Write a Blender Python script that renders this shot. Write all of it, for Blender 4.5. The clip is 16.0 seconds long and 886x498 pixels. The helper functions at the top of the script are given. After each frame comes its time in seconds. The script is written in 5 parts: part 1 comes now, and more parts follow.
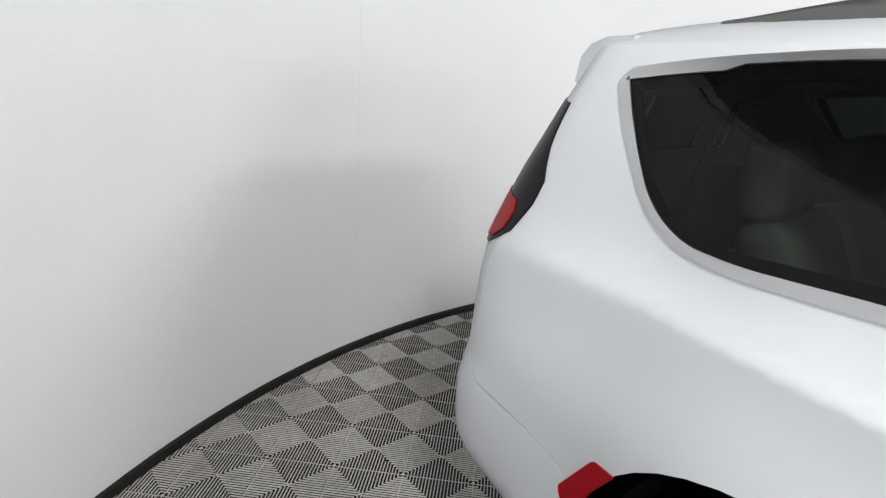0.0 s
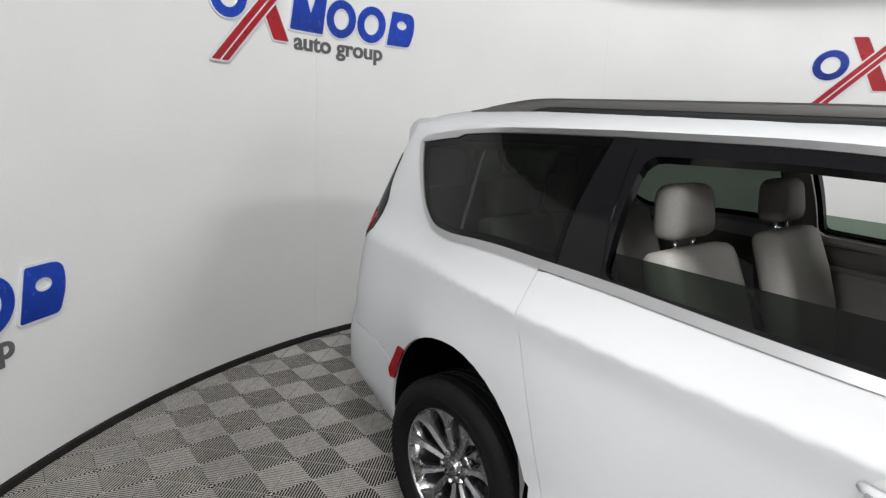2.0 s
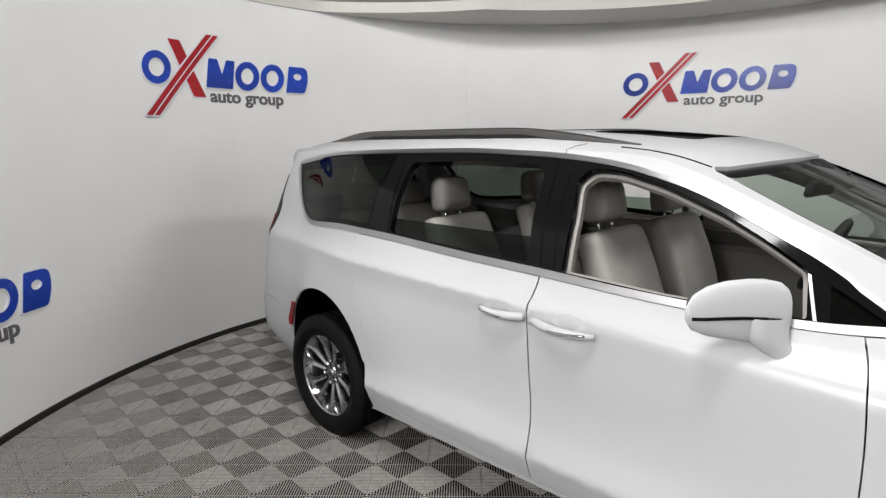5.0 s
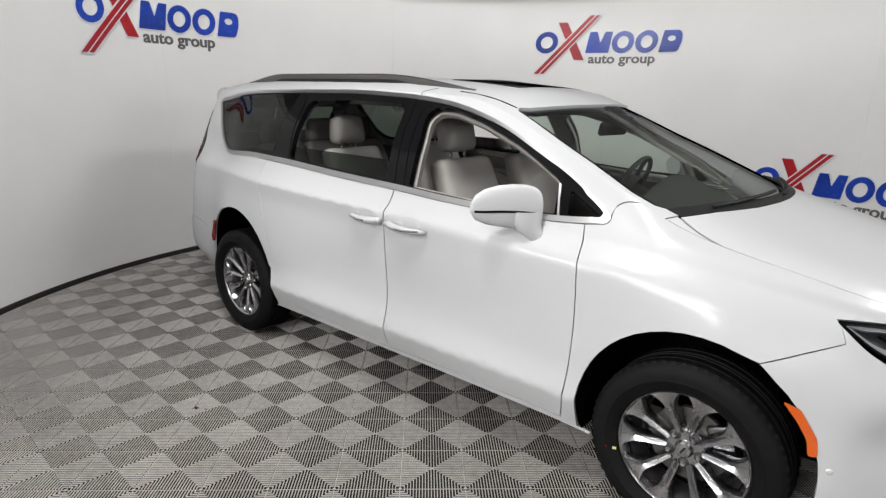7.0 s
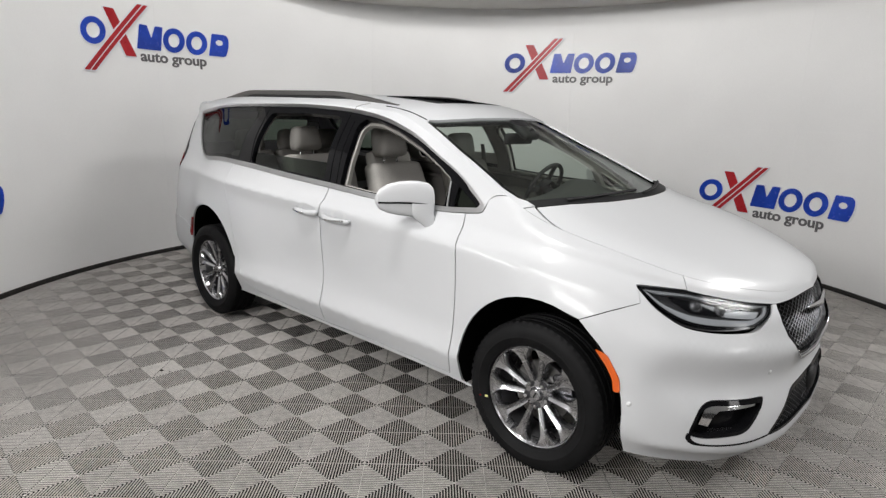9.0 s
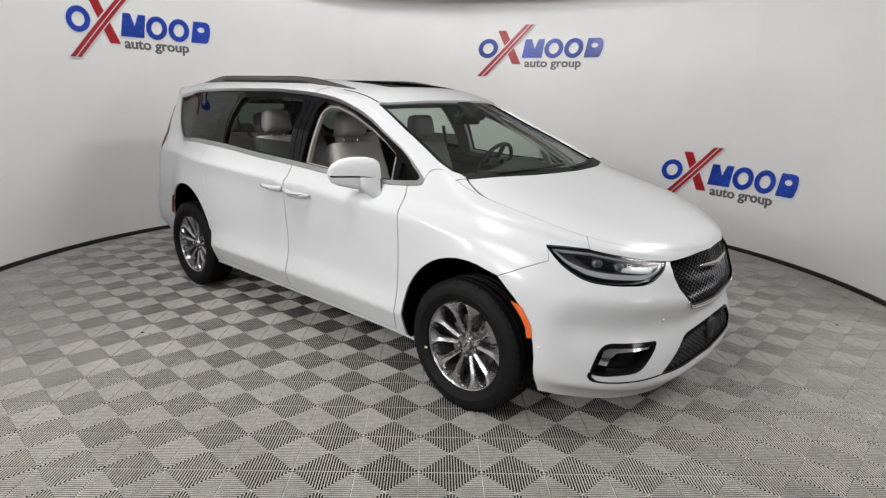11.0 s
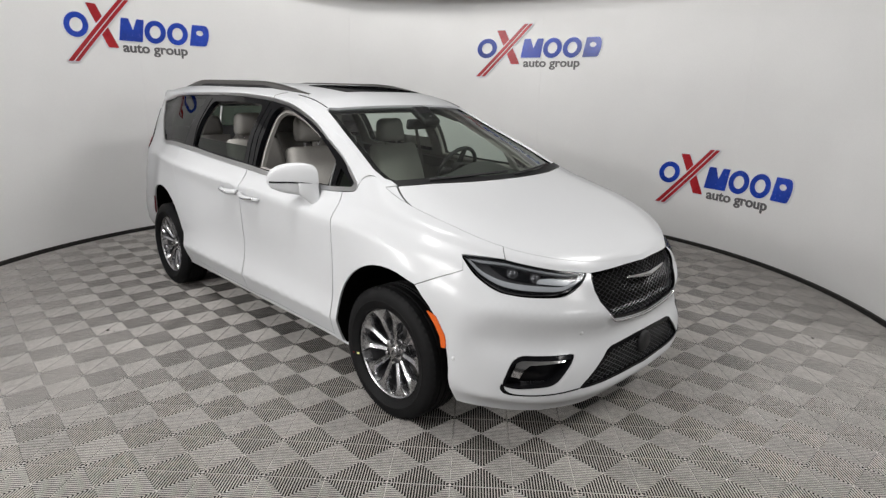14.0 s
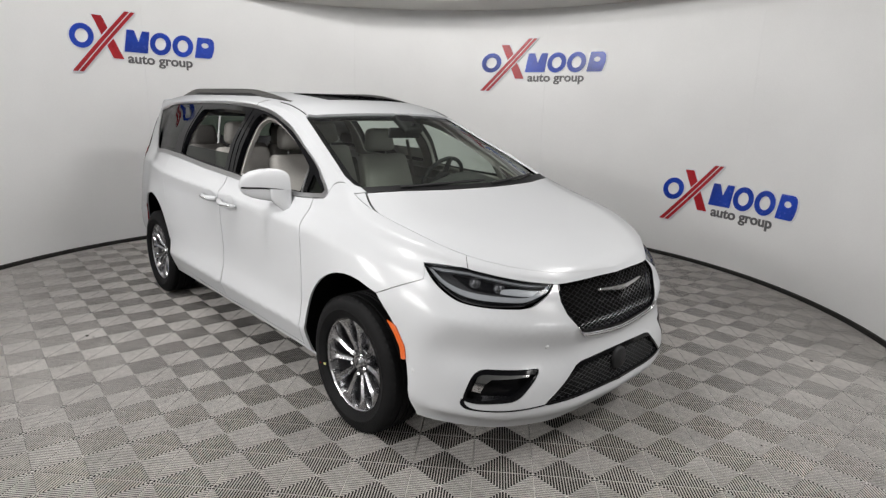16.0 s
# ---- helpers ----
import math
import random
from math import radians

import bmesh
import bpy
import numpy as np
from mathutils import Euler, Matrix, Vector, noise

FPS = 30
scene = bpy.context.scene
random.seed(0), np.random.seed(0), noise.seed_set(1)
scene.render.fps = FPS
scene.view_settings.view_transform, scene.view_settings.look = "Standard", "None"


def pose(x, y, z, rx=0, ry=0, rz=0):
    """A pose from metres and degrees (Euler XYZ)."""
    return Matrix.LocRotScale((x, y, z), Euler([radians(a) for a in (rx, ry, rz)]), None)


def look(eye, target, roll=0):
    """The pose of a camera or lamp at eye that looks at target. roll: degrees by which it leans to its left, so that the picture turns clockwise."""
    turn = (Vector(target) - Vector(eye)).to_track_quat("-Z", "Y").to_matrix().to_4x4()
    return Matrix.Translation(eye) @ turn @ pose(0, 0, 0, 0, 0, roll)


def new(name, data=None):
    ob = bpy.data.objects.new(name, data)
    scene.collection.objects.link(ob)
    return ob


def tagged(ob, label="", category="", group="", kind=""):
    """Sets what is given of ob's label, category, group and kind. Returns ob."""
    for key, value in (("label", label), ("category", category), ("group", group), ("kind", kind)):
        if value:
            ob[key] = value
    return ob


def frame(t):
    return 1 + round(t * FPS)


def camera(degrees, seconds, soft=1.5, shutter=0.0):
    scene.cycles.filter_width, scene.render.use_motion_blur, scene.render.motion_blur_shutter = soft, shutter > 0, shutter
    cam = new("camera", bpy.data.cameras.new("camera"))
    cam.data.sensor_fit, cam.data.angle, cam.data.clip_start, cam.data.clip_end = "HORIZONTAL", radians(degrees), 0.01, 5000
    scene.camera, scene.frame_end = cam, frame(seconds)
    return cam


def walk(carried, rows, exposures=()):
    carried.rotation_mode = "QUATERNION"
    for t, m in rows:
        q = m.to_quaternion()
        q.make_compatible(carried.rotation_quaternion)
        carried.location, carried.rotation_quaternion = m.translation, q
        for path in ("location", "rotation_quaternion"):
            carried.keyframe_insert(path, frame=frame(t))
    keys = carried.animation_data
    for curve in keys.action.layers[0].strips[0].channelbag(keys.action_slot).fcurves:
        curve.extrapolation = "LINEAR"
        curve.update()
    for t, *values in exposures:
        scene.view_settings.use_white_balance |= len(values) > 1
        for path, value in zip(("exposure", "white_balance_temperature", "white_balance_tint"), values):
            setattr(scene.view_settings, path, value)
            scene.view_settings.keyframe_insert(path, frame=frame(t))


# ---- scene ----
cam = camera(74.4, 16.0, soft=1.35)
PATH = [
    (0, (-1.345, -1.978, 1.607), (-2.753, -0.685, 1.006), 4.0),
    (0.5, (-0.998, -2.002, 1.651), (-2.495, -0.799, 1.081), 3.0),
    (1, (-0.691, -2.133, 1.68), (-2.211, -0.951, 1.14), 2.4),
    (1.5, (-0.398, -2.269, 1.72), (-1.897, -1.034, 1.242), 3.0),
    (2, (-0.041, -2.307, 1.703), (-1.529, -1.041, 1.273), 3.0),
    (2.5, (0.222, -2.357, 1.707), (-1.28, -1.102, 1.295), 3.1),
    (3, (0.4, -2.522, 1.703), (-1.081, -1.24, 1.302), 2.5),
    (3.5, (0.573, -2.639, 1.689), (-0.895, -1.339, 1.297), 2.0),
    (4, (0.863, -2.711, 1.711), (-0.578, -1.367, 1.366), 0.7),
    (4.5, (1.102, -2.77, 1.727), (-0.307, -1.39, 1.397), -0.6),
    (6.8, (2.011, -2.976, 1.682), (0.746, -1.514, 1.17), 0.5),
    (7, (2.12, -3.039, 1.672), (0.864, -1.568, 1.166), 1.0),
    (7.5, (2.311, -3.13, 1.681), (1.084, -1.633, 1.178), 2.0),
    (8, (2.507, -3.095, 1.698), (1.277, -1.595, 1.212), 1.8),
    (8.5, (2.735, -3.045, 1.686), (1.463, -1.572, 1.227), 1.7),
    (9, (2.904, -3.131, 1.668), (1.608, -1.678, 1.213), 1.5),
    (9.5, (3.053, -3.218, 1.654), (1.765, -1.759, 1.192), 1.5),
    (10, (3.168, -3.248, 1.649), (1.899, -1.783, 1.158), 1.6),
    (12.5, (3.586, -2.98, 1.692), (2.259, -1.573, 1.183), 1.7),
    (13, (3.602, -2.874, 1.701), (2.262, -1.485, 1.178), 2.2),
    (13.5, (3.687, -2.812, 1.722), (2.325, -1.445, 1.196), 1.7),
    (14, (3.798, -2.783, 1.727), (2.424, -1.424, 1.212), 1.1),
    (14.5, (3.863, -2.755, 1.715), (2.471, -1.404, 1.227), 0.8),
    (15, (3.895, -2.712, 1.706), (2.487, -1.374, 1.229), 0.9),
    (15.5, (3.895, -2.595, 1.689), (2.481, -1.262, 1.217), 1.3),
    (16, (3.932, -2.53, 1.666), (2.499, -1.212, 1.208), 1.6),
]
walk(cam, [(t, look(eye, target, roll)) for t, eye, target, roll in PATH], [(0, 0.48, 6250, 8.5), (1, 0.36, 6280, 8.5), (1.5, 0.25, 6330, 8.7), (2.5, 0.08, 6420, 9), (3.5, 0.03, 6480, 10), (4.5, -0.07, 6500, 10), (8, -0.03, 6500, 10), (16, -0.03, 6500, 10)])

# ---------------------------------------------------------------- world and lamps
world = bpy.data.worlds.new("world")
scene.world = world
world.use_nodes = True
world.node_tree.nodes["Background"].inputs[0].default_value = (0.9, 0.95, 1.0, 1)
world.node_tree.nodes["Background"].inputs[1].default_value = 0.008


def unseen_lamp(name, eye, target, sx, sy, watts, colour=(1.0, 0.985, 0.97)):
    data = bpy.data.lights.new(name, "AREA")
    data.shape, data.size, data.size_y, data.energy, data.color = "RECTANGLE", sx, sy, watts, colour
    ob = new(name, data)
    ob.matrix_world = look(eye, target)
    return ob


# rows of unseen lamps added under the hall ceiling to light the open-topped booth
for x, share in ((-5.0, 1.22), (1.0, 0.94), (7.0, 0.24)):
    for y, watts in ((-12.5, 480 * share), (-7.0, 235 * share)):
        unseen_lamp("unseen_lamp", (x, y, 4.75), (x * 0.8, y + 3.2, 0.0), 3.0, 1.4, watts)
# two unseen fill lamps added for the west wall and the nose-side floor
unseen_lamp("unseen_lamp", (0.8, -2.4, 4.75), (-4.0, 0.0, 1.2), 1.2, 0.6, 132)
unseen_lamp("unseen_lamp", (5.3, 1.7, 4.75), (4.4, 1.5, 0.0), 2.4, 1.2, 215)
# unseen lamps added beyond the nose to throw the van's shadow on the wall
unseen_lamp("nose_side_lamp", (17.3, 0.9, 4.1), (-3.5, -0.2, 1.5), 3.2, 1.5, 215)
unseen_lamp("nose_side_lamp", (17.3, 0.3, 2.2), (-3.5, -0.2, 1.5), 2.0, 0.6, 40)

# ---------------------------------------------------------------- mesh helpers
def mesh_from(name, verts, faces, mats, smooth=True, index=None):
    me = bpy.data.meshes.new(name)
    me.from_pydata([tuple(v) for v in verts], [], [tuple(q) for q in faces])
    for m in mats if isinstance(mats, (list, tuple)) else [mats]:
        me.materials.append(m)
    if index is not None:
        me.polygons.foreach_set("material_index", index)
    if smooth:
        me.polygons.foreach_set("use_smooth", [True] * len(me.polygons))
    me.update()
    return me


def part(name, me, parent, label="", kind="", m=None):
    """One mesh object under a thing or a part."""
    ob = new(name, me)
    ob.parent = parent
    if m is not None:
        ob.matrix_basis = m
    ob.shadow_terminator_geometry_offset, ob.shadow_terminator_shading_offset = 0.25, 0.12
    if me is not None and me.materials and me.materials[0] in PANES:
        ob.visible_shadow = False
    return tagged(ob, label, "", "", kind)


PANES = []


def thing(name, label, category, m=None, group="", kind="", me=None):
    ob = new(name, me)
    if m is not None:
        ob.matrix_basis = m
    return tagged(ob, label, category, group, kind)


class Soup:
    """Collects vertices and faces of one mesh."""

    def __init__(self):
        self.v, self.f, self.i = [], [], []

    def add(self, verts, faces, mat=0, m=None):
        n = len(self.v)
        self.v += [tuple(m @ Vector(p)) if m is not None else tuple(p) for p in verts]
        self.f += [tuple(n + k for k in q) for q in faces]
        self.i += [mat] * len(faces)
        return self

    def box(self, x0, y0, z0, x1, y1, z1, mat=0, m=None, b=0.0):
        """A box with its edges cut by b."""
        if b <= 0:
            v = [(x, y, z) for x in (x0, x1) for y in (y0, y1) for z in (z0, z1)]
            return self.add(v, [(0, 1, 3, 2), (4, 6, 7, 5), (0, 4, 5, 1), (2, 3, 7, 6), (0, 2, 6, 4), (1, 5, 7, 3)], mat, m)
        bm = bmesh.new()
        bmesh.ops.create_cube(bm, size=1)
        bmesh.ops.scale(bm, vec=(x1 - x0, y1 - y0, z1 - z0), verts=bm.verts)
        bmesh.ops.translate(bm, vec=((x0 + x1) / 2, (y0 + y1) / 2, (z0 + z1) / 2), verts=bm.verts)
        bmesh.ops.bevel(bm, geom=list(bm.edges), offset=b, segments=2, affect="EDGES", profile=0.5)
        return self.bm(bm, mat, m)

    def bm(self, bm, mat=0, m=None):
        bm.verts.index_update()
        self.add([v.co.copy() for v in bm.verts], [[v.index for v in q.verts] for q in bm.faces], mat, m)
        bm.free()
        return self

    def lathe(self, profile, n=48, mat=0, m=None, close=False):
        """Turns (radius, height) pairs round z."""
        k = len(profile)
        v = [(r * math.cos(2 * math.pi * a / n), r * math.sin(2 * math.pi * a / n), z) for a in range(n) for r, z in profile]
        q = []
        for a in range(n):
            b = (a + 1) % n
            for j in range(k if close else k - 1):
                q.append((a * k + j, b * k + j, b * k + (j + 1) % k, a * k + (j + 1) % k))
        return self.add(v, q, mat, m)

    def tube(self, path, r, n=8, mat=0, m=None, flat=1.0, up=(0, 0, 1), radii=None):
        """A round bar along a path."""
        pts = [Vector(p) for p in path]
        v, q = [], []
        for k, p in enumerate(pts):
            d = (pts[min(k + 1, len(pts) - 1)] - pts[max(k - 1, 0)]).normalized()
            side = d.cross(Vector(up))
            side = side.normalized() if side.length > 1e-4 else d.orthogonal().normalized()
            top = side.cross(d).normalized()
            rr = radii[k] if radii else r
            for a in range(n):
                w = 2 * math.pi * a / n
                v.append(p + side * (rr * math.cos(w)) + top * (rr * flat * math.sin(w)))
        for k in range(len(pts) - 1):
            for a in range(n):
                b = (a + 1) % n
                q.append((k * n + a, k * n + b, (k + 1) * n + b, (k + 1) * n + a))
        q += [tuple(range(n))[::-1], tuple((len(pts) - 1) * n + a for a in range(n))]
        return self.add(v, q, mat, m)

    def mesh(self, name, mats, smooth=True, angle=None):
        me = mesh_from(name, self.v, self.f, mats, smooth, self.i)
        if angle:
            me.set_sharp_from_angle(angle=radians(angle))
        return me


def pchip(xs, ys, x):
    """Shape-keeping cubic through (xs, ys), for arrays of x."""
    xs, ys, x = np.asarray(xs, float), np.asarray(ys, float), np.asarray(x, float)
    h, d = np.diff(xs), np.diff(ys) / np.diff(xs)
    s = np.zeros(len(xs))
    for k in range(1, len(xs) - 1):
        if d[k - 1] * d[k] > 0:
            a, b = 2 * h[k] + h[k - 1], h[k] + 2 * h[k - 1]
            s[k] = (a + b) / (a / d[k - 1] + b / d[k])
    s[0], s[-1] = d[0], d[-1]
    k = np.clip(np.searchsorted(xs, x) - 1, 0, len(xs) - 2)
    t = (x - xs[k]) / h[k]
    return (ys[k] * (1 + 2 * t) * (1 - t) ** 2 + s[k] * h[k] * t * (1 - t) ** 2 + ys[k + 1] * t * t * (3 - 2 * t) + s[k + 1] * h[k] * t * t * (t - 1))


def smooth_line(points, n=8, closed=False):
    """A Catmull-Rom curve through points of any dimension, n steps between two of them."""
    p = [np.array(q, float) for q in points]
    out, m = [], len(p)
    for k in range(m if closed else m - 1):
        a, b, c, d = (p[(k + j) % m] if closed else p[min(max(k + j, 0), m - 1)] for j in (-1, 0, 1, 2))
        for i in range(n):
            t = i / n
            out.append(0.5 * (2 * b + (c - a) * t + (2 * a - 5 * b + 4 * c - d) * t * t + (3 * b - a - 3 * c + d) * t ** 3))
    if not closed:
        out.append(p[-1])
    return out


def rounded(points, r, n=5):
    """A closed outline with each corner rounded by about r."""
    p, out = [np.array(q, float) for q in points], []
    for k in range(len(p)):
        a, b, c = p[k - 1], p[k], p[(k + 1) % len(p)]
        la, lc = np.linalg.norm(a - b), np.linalg.norm(c - b)
        rr = min(r if np.isscalar(r) else r[k], 0.48 * la, 0.48 * lc)
        s, e = b + (a - b) / la * rr, b + (c - b) / lc * rr
        for i in range(n + 1):
            t = i / n
            out.append((1 - t) ** 2 * s + 2 * t * (1 - t) * b + t * t * e)
    return out


def fill(outline, holes=(), step=0.05, scale=(1.0, 1.0)):
    """Triangles over a flat outline with holes, with inner points every step. Returns 2D points and triangles."""
    from mathutils.geometry import delaunay_2d_cdt
    loops = [[(q[0] * scale[0], q[1] * scale[1]) for q in lp] for lp in (outline, *holes)]
    pts, edges = [], []
    for lp in loops:
        n = len(pts)
        pts += lp
        edges += [(n + i, n + (i + 1) % len(lp)) for i in range(len(lp))]
    a = [np.array(lp) for lp in loops]

    def inside(p, poly):
        x, y = poly[:, 0], poly[:, 1]
        x2, y2 = np.roll(x, -1), np.roll(y, -1)
        px, py = p[:, :1], p[:, 1:]
        with np.errstate(divide="ignore", invalid="ignore"):
            c = ((y > py) != (y2 > py)) & (px < (x2 - x) * (py - y) / (y2 - y) + x)
        return c.sum(1) % 2 == 1

    lo, hi = a[0].min(0), a[0].max(0)
    ed = np.concatenate([np.stack([q, np.roll(q, -1, 0)], 1) for q in a])
    cand = np.array([(x, y) for i, x in enumerate(np.arange(lo[0] + step / 2, hi[0], step)) for y in np.arange(lo[1] + step * (0.25 if i % 2 else 0.75), hi[1], step)]).reshape(-1, 2)
    if len(cand):
        ok = inside(cand, a[0])
        for h in a[1:]:
            ok &= ~inside(cand, h)
        cand = cand[ok]
    if len(cand):
        d = ed[:, 1] - ed[:, 0]
        t = np.clip(((cand[:, None] - ed[None, :, 0]) * d).sum(2) / np.maximum((d * d).sum(1), 1e-12), 0, 1)
        gap = np.linalg.norm(ed[None, :, 0] + d * t[..., None] - cand[:, None], axis=2).min(1)
        pts += [tuple(p) for p in cand[gap > step * 0.4]]
    v, _, q, *_ = delaunay_2d_cdt([Vector(p) for p in pts], edges, [], 0, 1e-6)
    v = np.array([tuple(p) for p in v])
    q = [tuple(t) for t in q]
    mid = np.array([v[list(t)].mean(0) for t in q])
    ok = inside(mid, a[0])
    for h in a[1:]:
        ok &= ~inside(mid, h)
    return v / np.array(scale), [t for t, k in zip(q, ok) if k]


# ---------------------------------------------------------------- materials
def material(name, colour, rough=0.5, metal=0.0, coat=0.0, spec=0.5, grain=None, bump=None, rand=0.0, trans=0.0, ior=1.45, mottle=None, coat_rough=0.11):
    """grain: (scale, amount) fine change of tone; mottle: (scale, amount) broad stains; bump: (scale, height in metres)."""
    m = bpy.data.materials.new(name)
    m.use_nodes = True
    nt = m.node_tree
    b = nt.nodes["Principled BSDF"]
    b.inputs["Base Color"].default_value = (*colour, 1)
    b.inputs["Roughness"].default_value = rough
    b.inputs["Metallic"].default_value = metal
    b.inputs["Coat Weight"].default_value = coat
    b.inputs["Coat Roughness"].default_value = coat_rough
    b.inputs["Specular IOR Level"].default_value = spec
    b.inputs["Transmission Weight"].default_value = trans
    b.inputs["IOR"].default_value = ior
    link, node = nt.links.new, nt.nodes.new
    tc = node("ShaderNodeTexCoord")
    last = None
    for what in (grain, mottle):
        if not what:
            continue
        n = node("ShaderNodeTexNoise")
        n.inputs["Scale"].default_value, n.inputs["Detail"].default_value = what[0], 6
        link(tc.outputs["Object"], n.inputs["Vector"])
        r = node("ShaderNodeMapRange")
        r.inputs["From Min"].default_value, r.inputs["From Max"].default_value = 0.3, 0.7
        r.inputs["To Min"].default_value, r.inputs["To Max"].default_value = 1 - what[1], 1 + what[1]
        link(n.outputs["Fac"], r.inputs["Value"])
        last = _times(nt, last, r.outputs["Result"])
        if what is grain:
            rr = node("ShaderNodeMapRange")
            rr.inputs["To Min"].default_value, rr.inputs["To Max"].default_value = max(rough - 0.08, 0), min(rough + 0.08, 1)
            link(n.outputs["Fac"], rr.inputs["Value"])
            link(rr.outputs["Result"], b.inputs["Roughness"])
    if rand:
        o = node("ShaderNodeObjectInfo")
        r = node("ShaderNodeMapRange")
        r.inputs["To Min"].default_value, r.inputs["To Max"].default_value = 1 - rand, 1 + rand
        link(o.outputs["Random"], r.inputs["Value"])
        last = _times(nt, last, r.outputs["Result"])
    if last is not None:
        mix = node("ShaderNodeVectorMath")
        mix.operation = "SCALE"
        mix.inputs[0].default_value = colour
        link(last, mix.inputs["Scale"])
        link(mix.outputs[0], b.inputs["Base Color"])
    if bump:
        n = node("ShaderNodeTexNoise")
        n.inputs["Scale"].default_value, n.inputs["Detail"].default_value = bump[0], 4
        link(tc.outputs["Object"], n.inputs["Vector"])
        bp = node("ShaderNodeBump")
        bp.inputs["Strength"].default_value, bp.inputs["Distance"].default_value = 1.0, bump[1]
        link(n.outputs["Fac"], bp.inputs["Height"])
        link(bp.outputs["Normal"], b.inputs["Normal"])
    return m


def _times(nt, a, b):
    if a is None:
        return b
    n = nt.nodes.new("ShaderNodeMath")
    n.operation = "MULTIPLY"
    nt.links.new(a, n.inputs[0])
    nt.links.new(b, n.inputs[1])
    return n.outputs[0]


WALL = material("wall_panel_white", (0.87, 0.87, 0.865), 0.45, grain=(90, 0.015), mottle=(0.9, 0.03), bump=(2.2, 0.004))
CEIL = material("ceiling_paint", (0.62, 0.61, 0.58), 0.8, grain=(30, 0.03), mottle=(0.6, 0.03), bump=(120, 0.001))
ROOM = material("hall_paint", (0.62, 0.62, 0.61), 0.8, grain=(30, 0.03), bump=(60, 0.001))
RUBBER = material("black_rubber_trim", (0.010, 0.008, 0.007), 0.55, grain=(60, 0.3), mottle=(5, 0.4), bump=(40, 0.003))
TILE = material("grey_floor_plastic", (0.61, 0.584, 0.555), 0.34, grain=(26, 0.13), mottle=(2.3, 0.17), rand=0.06, bump=(400, 0.0003))
UNDER = material("floor_underlay", (0.012, 0.011, 0.010), 0.8, grain=(40, 0.3), mottle=(3, 0.3))
PAINT = material("white_car_paint", (0.665, 0.676, 0.693), 0.38, coat=0.42, coat_rough=0.14, spec=0.4, grain=(900, 0.012), mottle=(1.5, 0.006))
CHROME = material("chrome", (0.75, 0.75, 0.76), 0.08, metal=1.0, grain=(300, 0.02))
SATIN = material("satin_silver_trim", (0.56, 0.56, 0.57), 0.32, metal=1.0, grain=(400, 0.04))
RAIL = material("rail_satin_grey", (0.17, 0.165, 0.16), 0.40, metal=0.8, grain=(400, 0.05))
GLOSS = material("gloss_black", (0.006, 0.006, 0.007), 0.07, spec=0.22, grain=(500, 0.1))
BLACK = material("black_plastic", (0.014, 0.014, 0.015), 0.55, grain=(300, 0.15), bump=(900, 0.0004))
LINER = material("wheel_liner", (0.004, 0.004, 0.004), 0.95, spec=0.1, grain=(90, 0.3), bump=(120, 0.002))
TYRE = material("tyre_rubber", (0.0065, 0.0065, 0.007), 0.65, spec=0.22, grain=(120, 0.2), mottle=(9, 0.25), bump=(500, 0.0005))
ALLOY = material("polished_alloy", (0.50, 0.50, 0.515), 0.25, metal=1.0, grain=(40, 0.03))
ALLOY_DARK = material("grey_alloy_pocket", (0.10, 0.10, 0.105), 0.35, metal=0.7, grain=(200, 0.1))
DISC = material("brake_iron", (0.24, 0.235, 0.23), 0.45, metal=0.9, grain=(150, 0.2))
RED = material("red_lens", (0.33, 0.002, 0.008), 0.25, spec=0.25, grain=(300, 0.1))
AMBER = material("amber_lens", (0.80, 0.13, 0.012), 0.18, coat=1.0, grain=(200, 0.06))
LEATHER = material("pale_grey_leather", (0.40, 0.385, 0.36), 0.55, grain=(140, 0.08), mottle=(6, 0.06), bump=(260, 0.0008))
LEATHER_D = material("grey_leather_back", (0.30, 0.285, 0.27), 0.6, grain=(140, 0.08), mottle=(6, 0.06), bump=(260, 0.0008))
TRIM_LIGHT = material("pale_cabin_trim", (0.42, 0.405, 0.38), 0.7, grain=(180, 0.05), bump=(300, 0.0005))
TRIM_DARK = material("dark_cabin_trim", (0.042, 0.042, 0.043), 0.6, grain=(200, 0.15), bump=(350, 0.0008))
DASH = material("soft_dashboard", (0.085, 0.085, 0.082), 0.65, grain=(200, 0.12), bump=(350, 0.0008))
CARPET = material("cabin_carpet", (0.03, 0.028, 0.027), 0.95, grain=(400, 0.3), bump=(500, 0.002))
YELLOW = material("yellow_mark", (0.80, 0.78, 0.30), 0.6, grain=(200, 0.1))
PAPER = material("white_label", (0.75, 0.76, 0.74), 0.6, grain=(200, 0.04))
GUIDE = material("lamp_light_guide", (0.36, 0.37, 0.385), 0.25, grain=(200, 0.06))
LAMP_IN = material("lamp_silver", (0.26, 0.26, 0.275), 0.25, metal=1.0, grain=(200, 0.06))
SIGN_BLUE = material("sign_blue", (0.013, 0.052, 0.40), 0.25, grain=(30, 0.08), mottle=(1.6, 0.5))
SIGN_RED = material("sign_red", (0.40, 0.012, 0.020), 0.3, grain=(30, 0.08), mottle=(3, 0.2))
SIGN_GREY = material("sign_grey", (0.13, 0.125, 0.13), 0.4, grain=(40, 0.08))
SIGN_WHITE = material("sign_white_edge", (0.80, 0.82, 0.86), 0.35, grain=(40, 0.02))


TRIM_MID = material("grey_door_trim", (0.19, 0.18, 0.17), 0.65, grain=(180, 0.08), bump=(300, 0.0005))


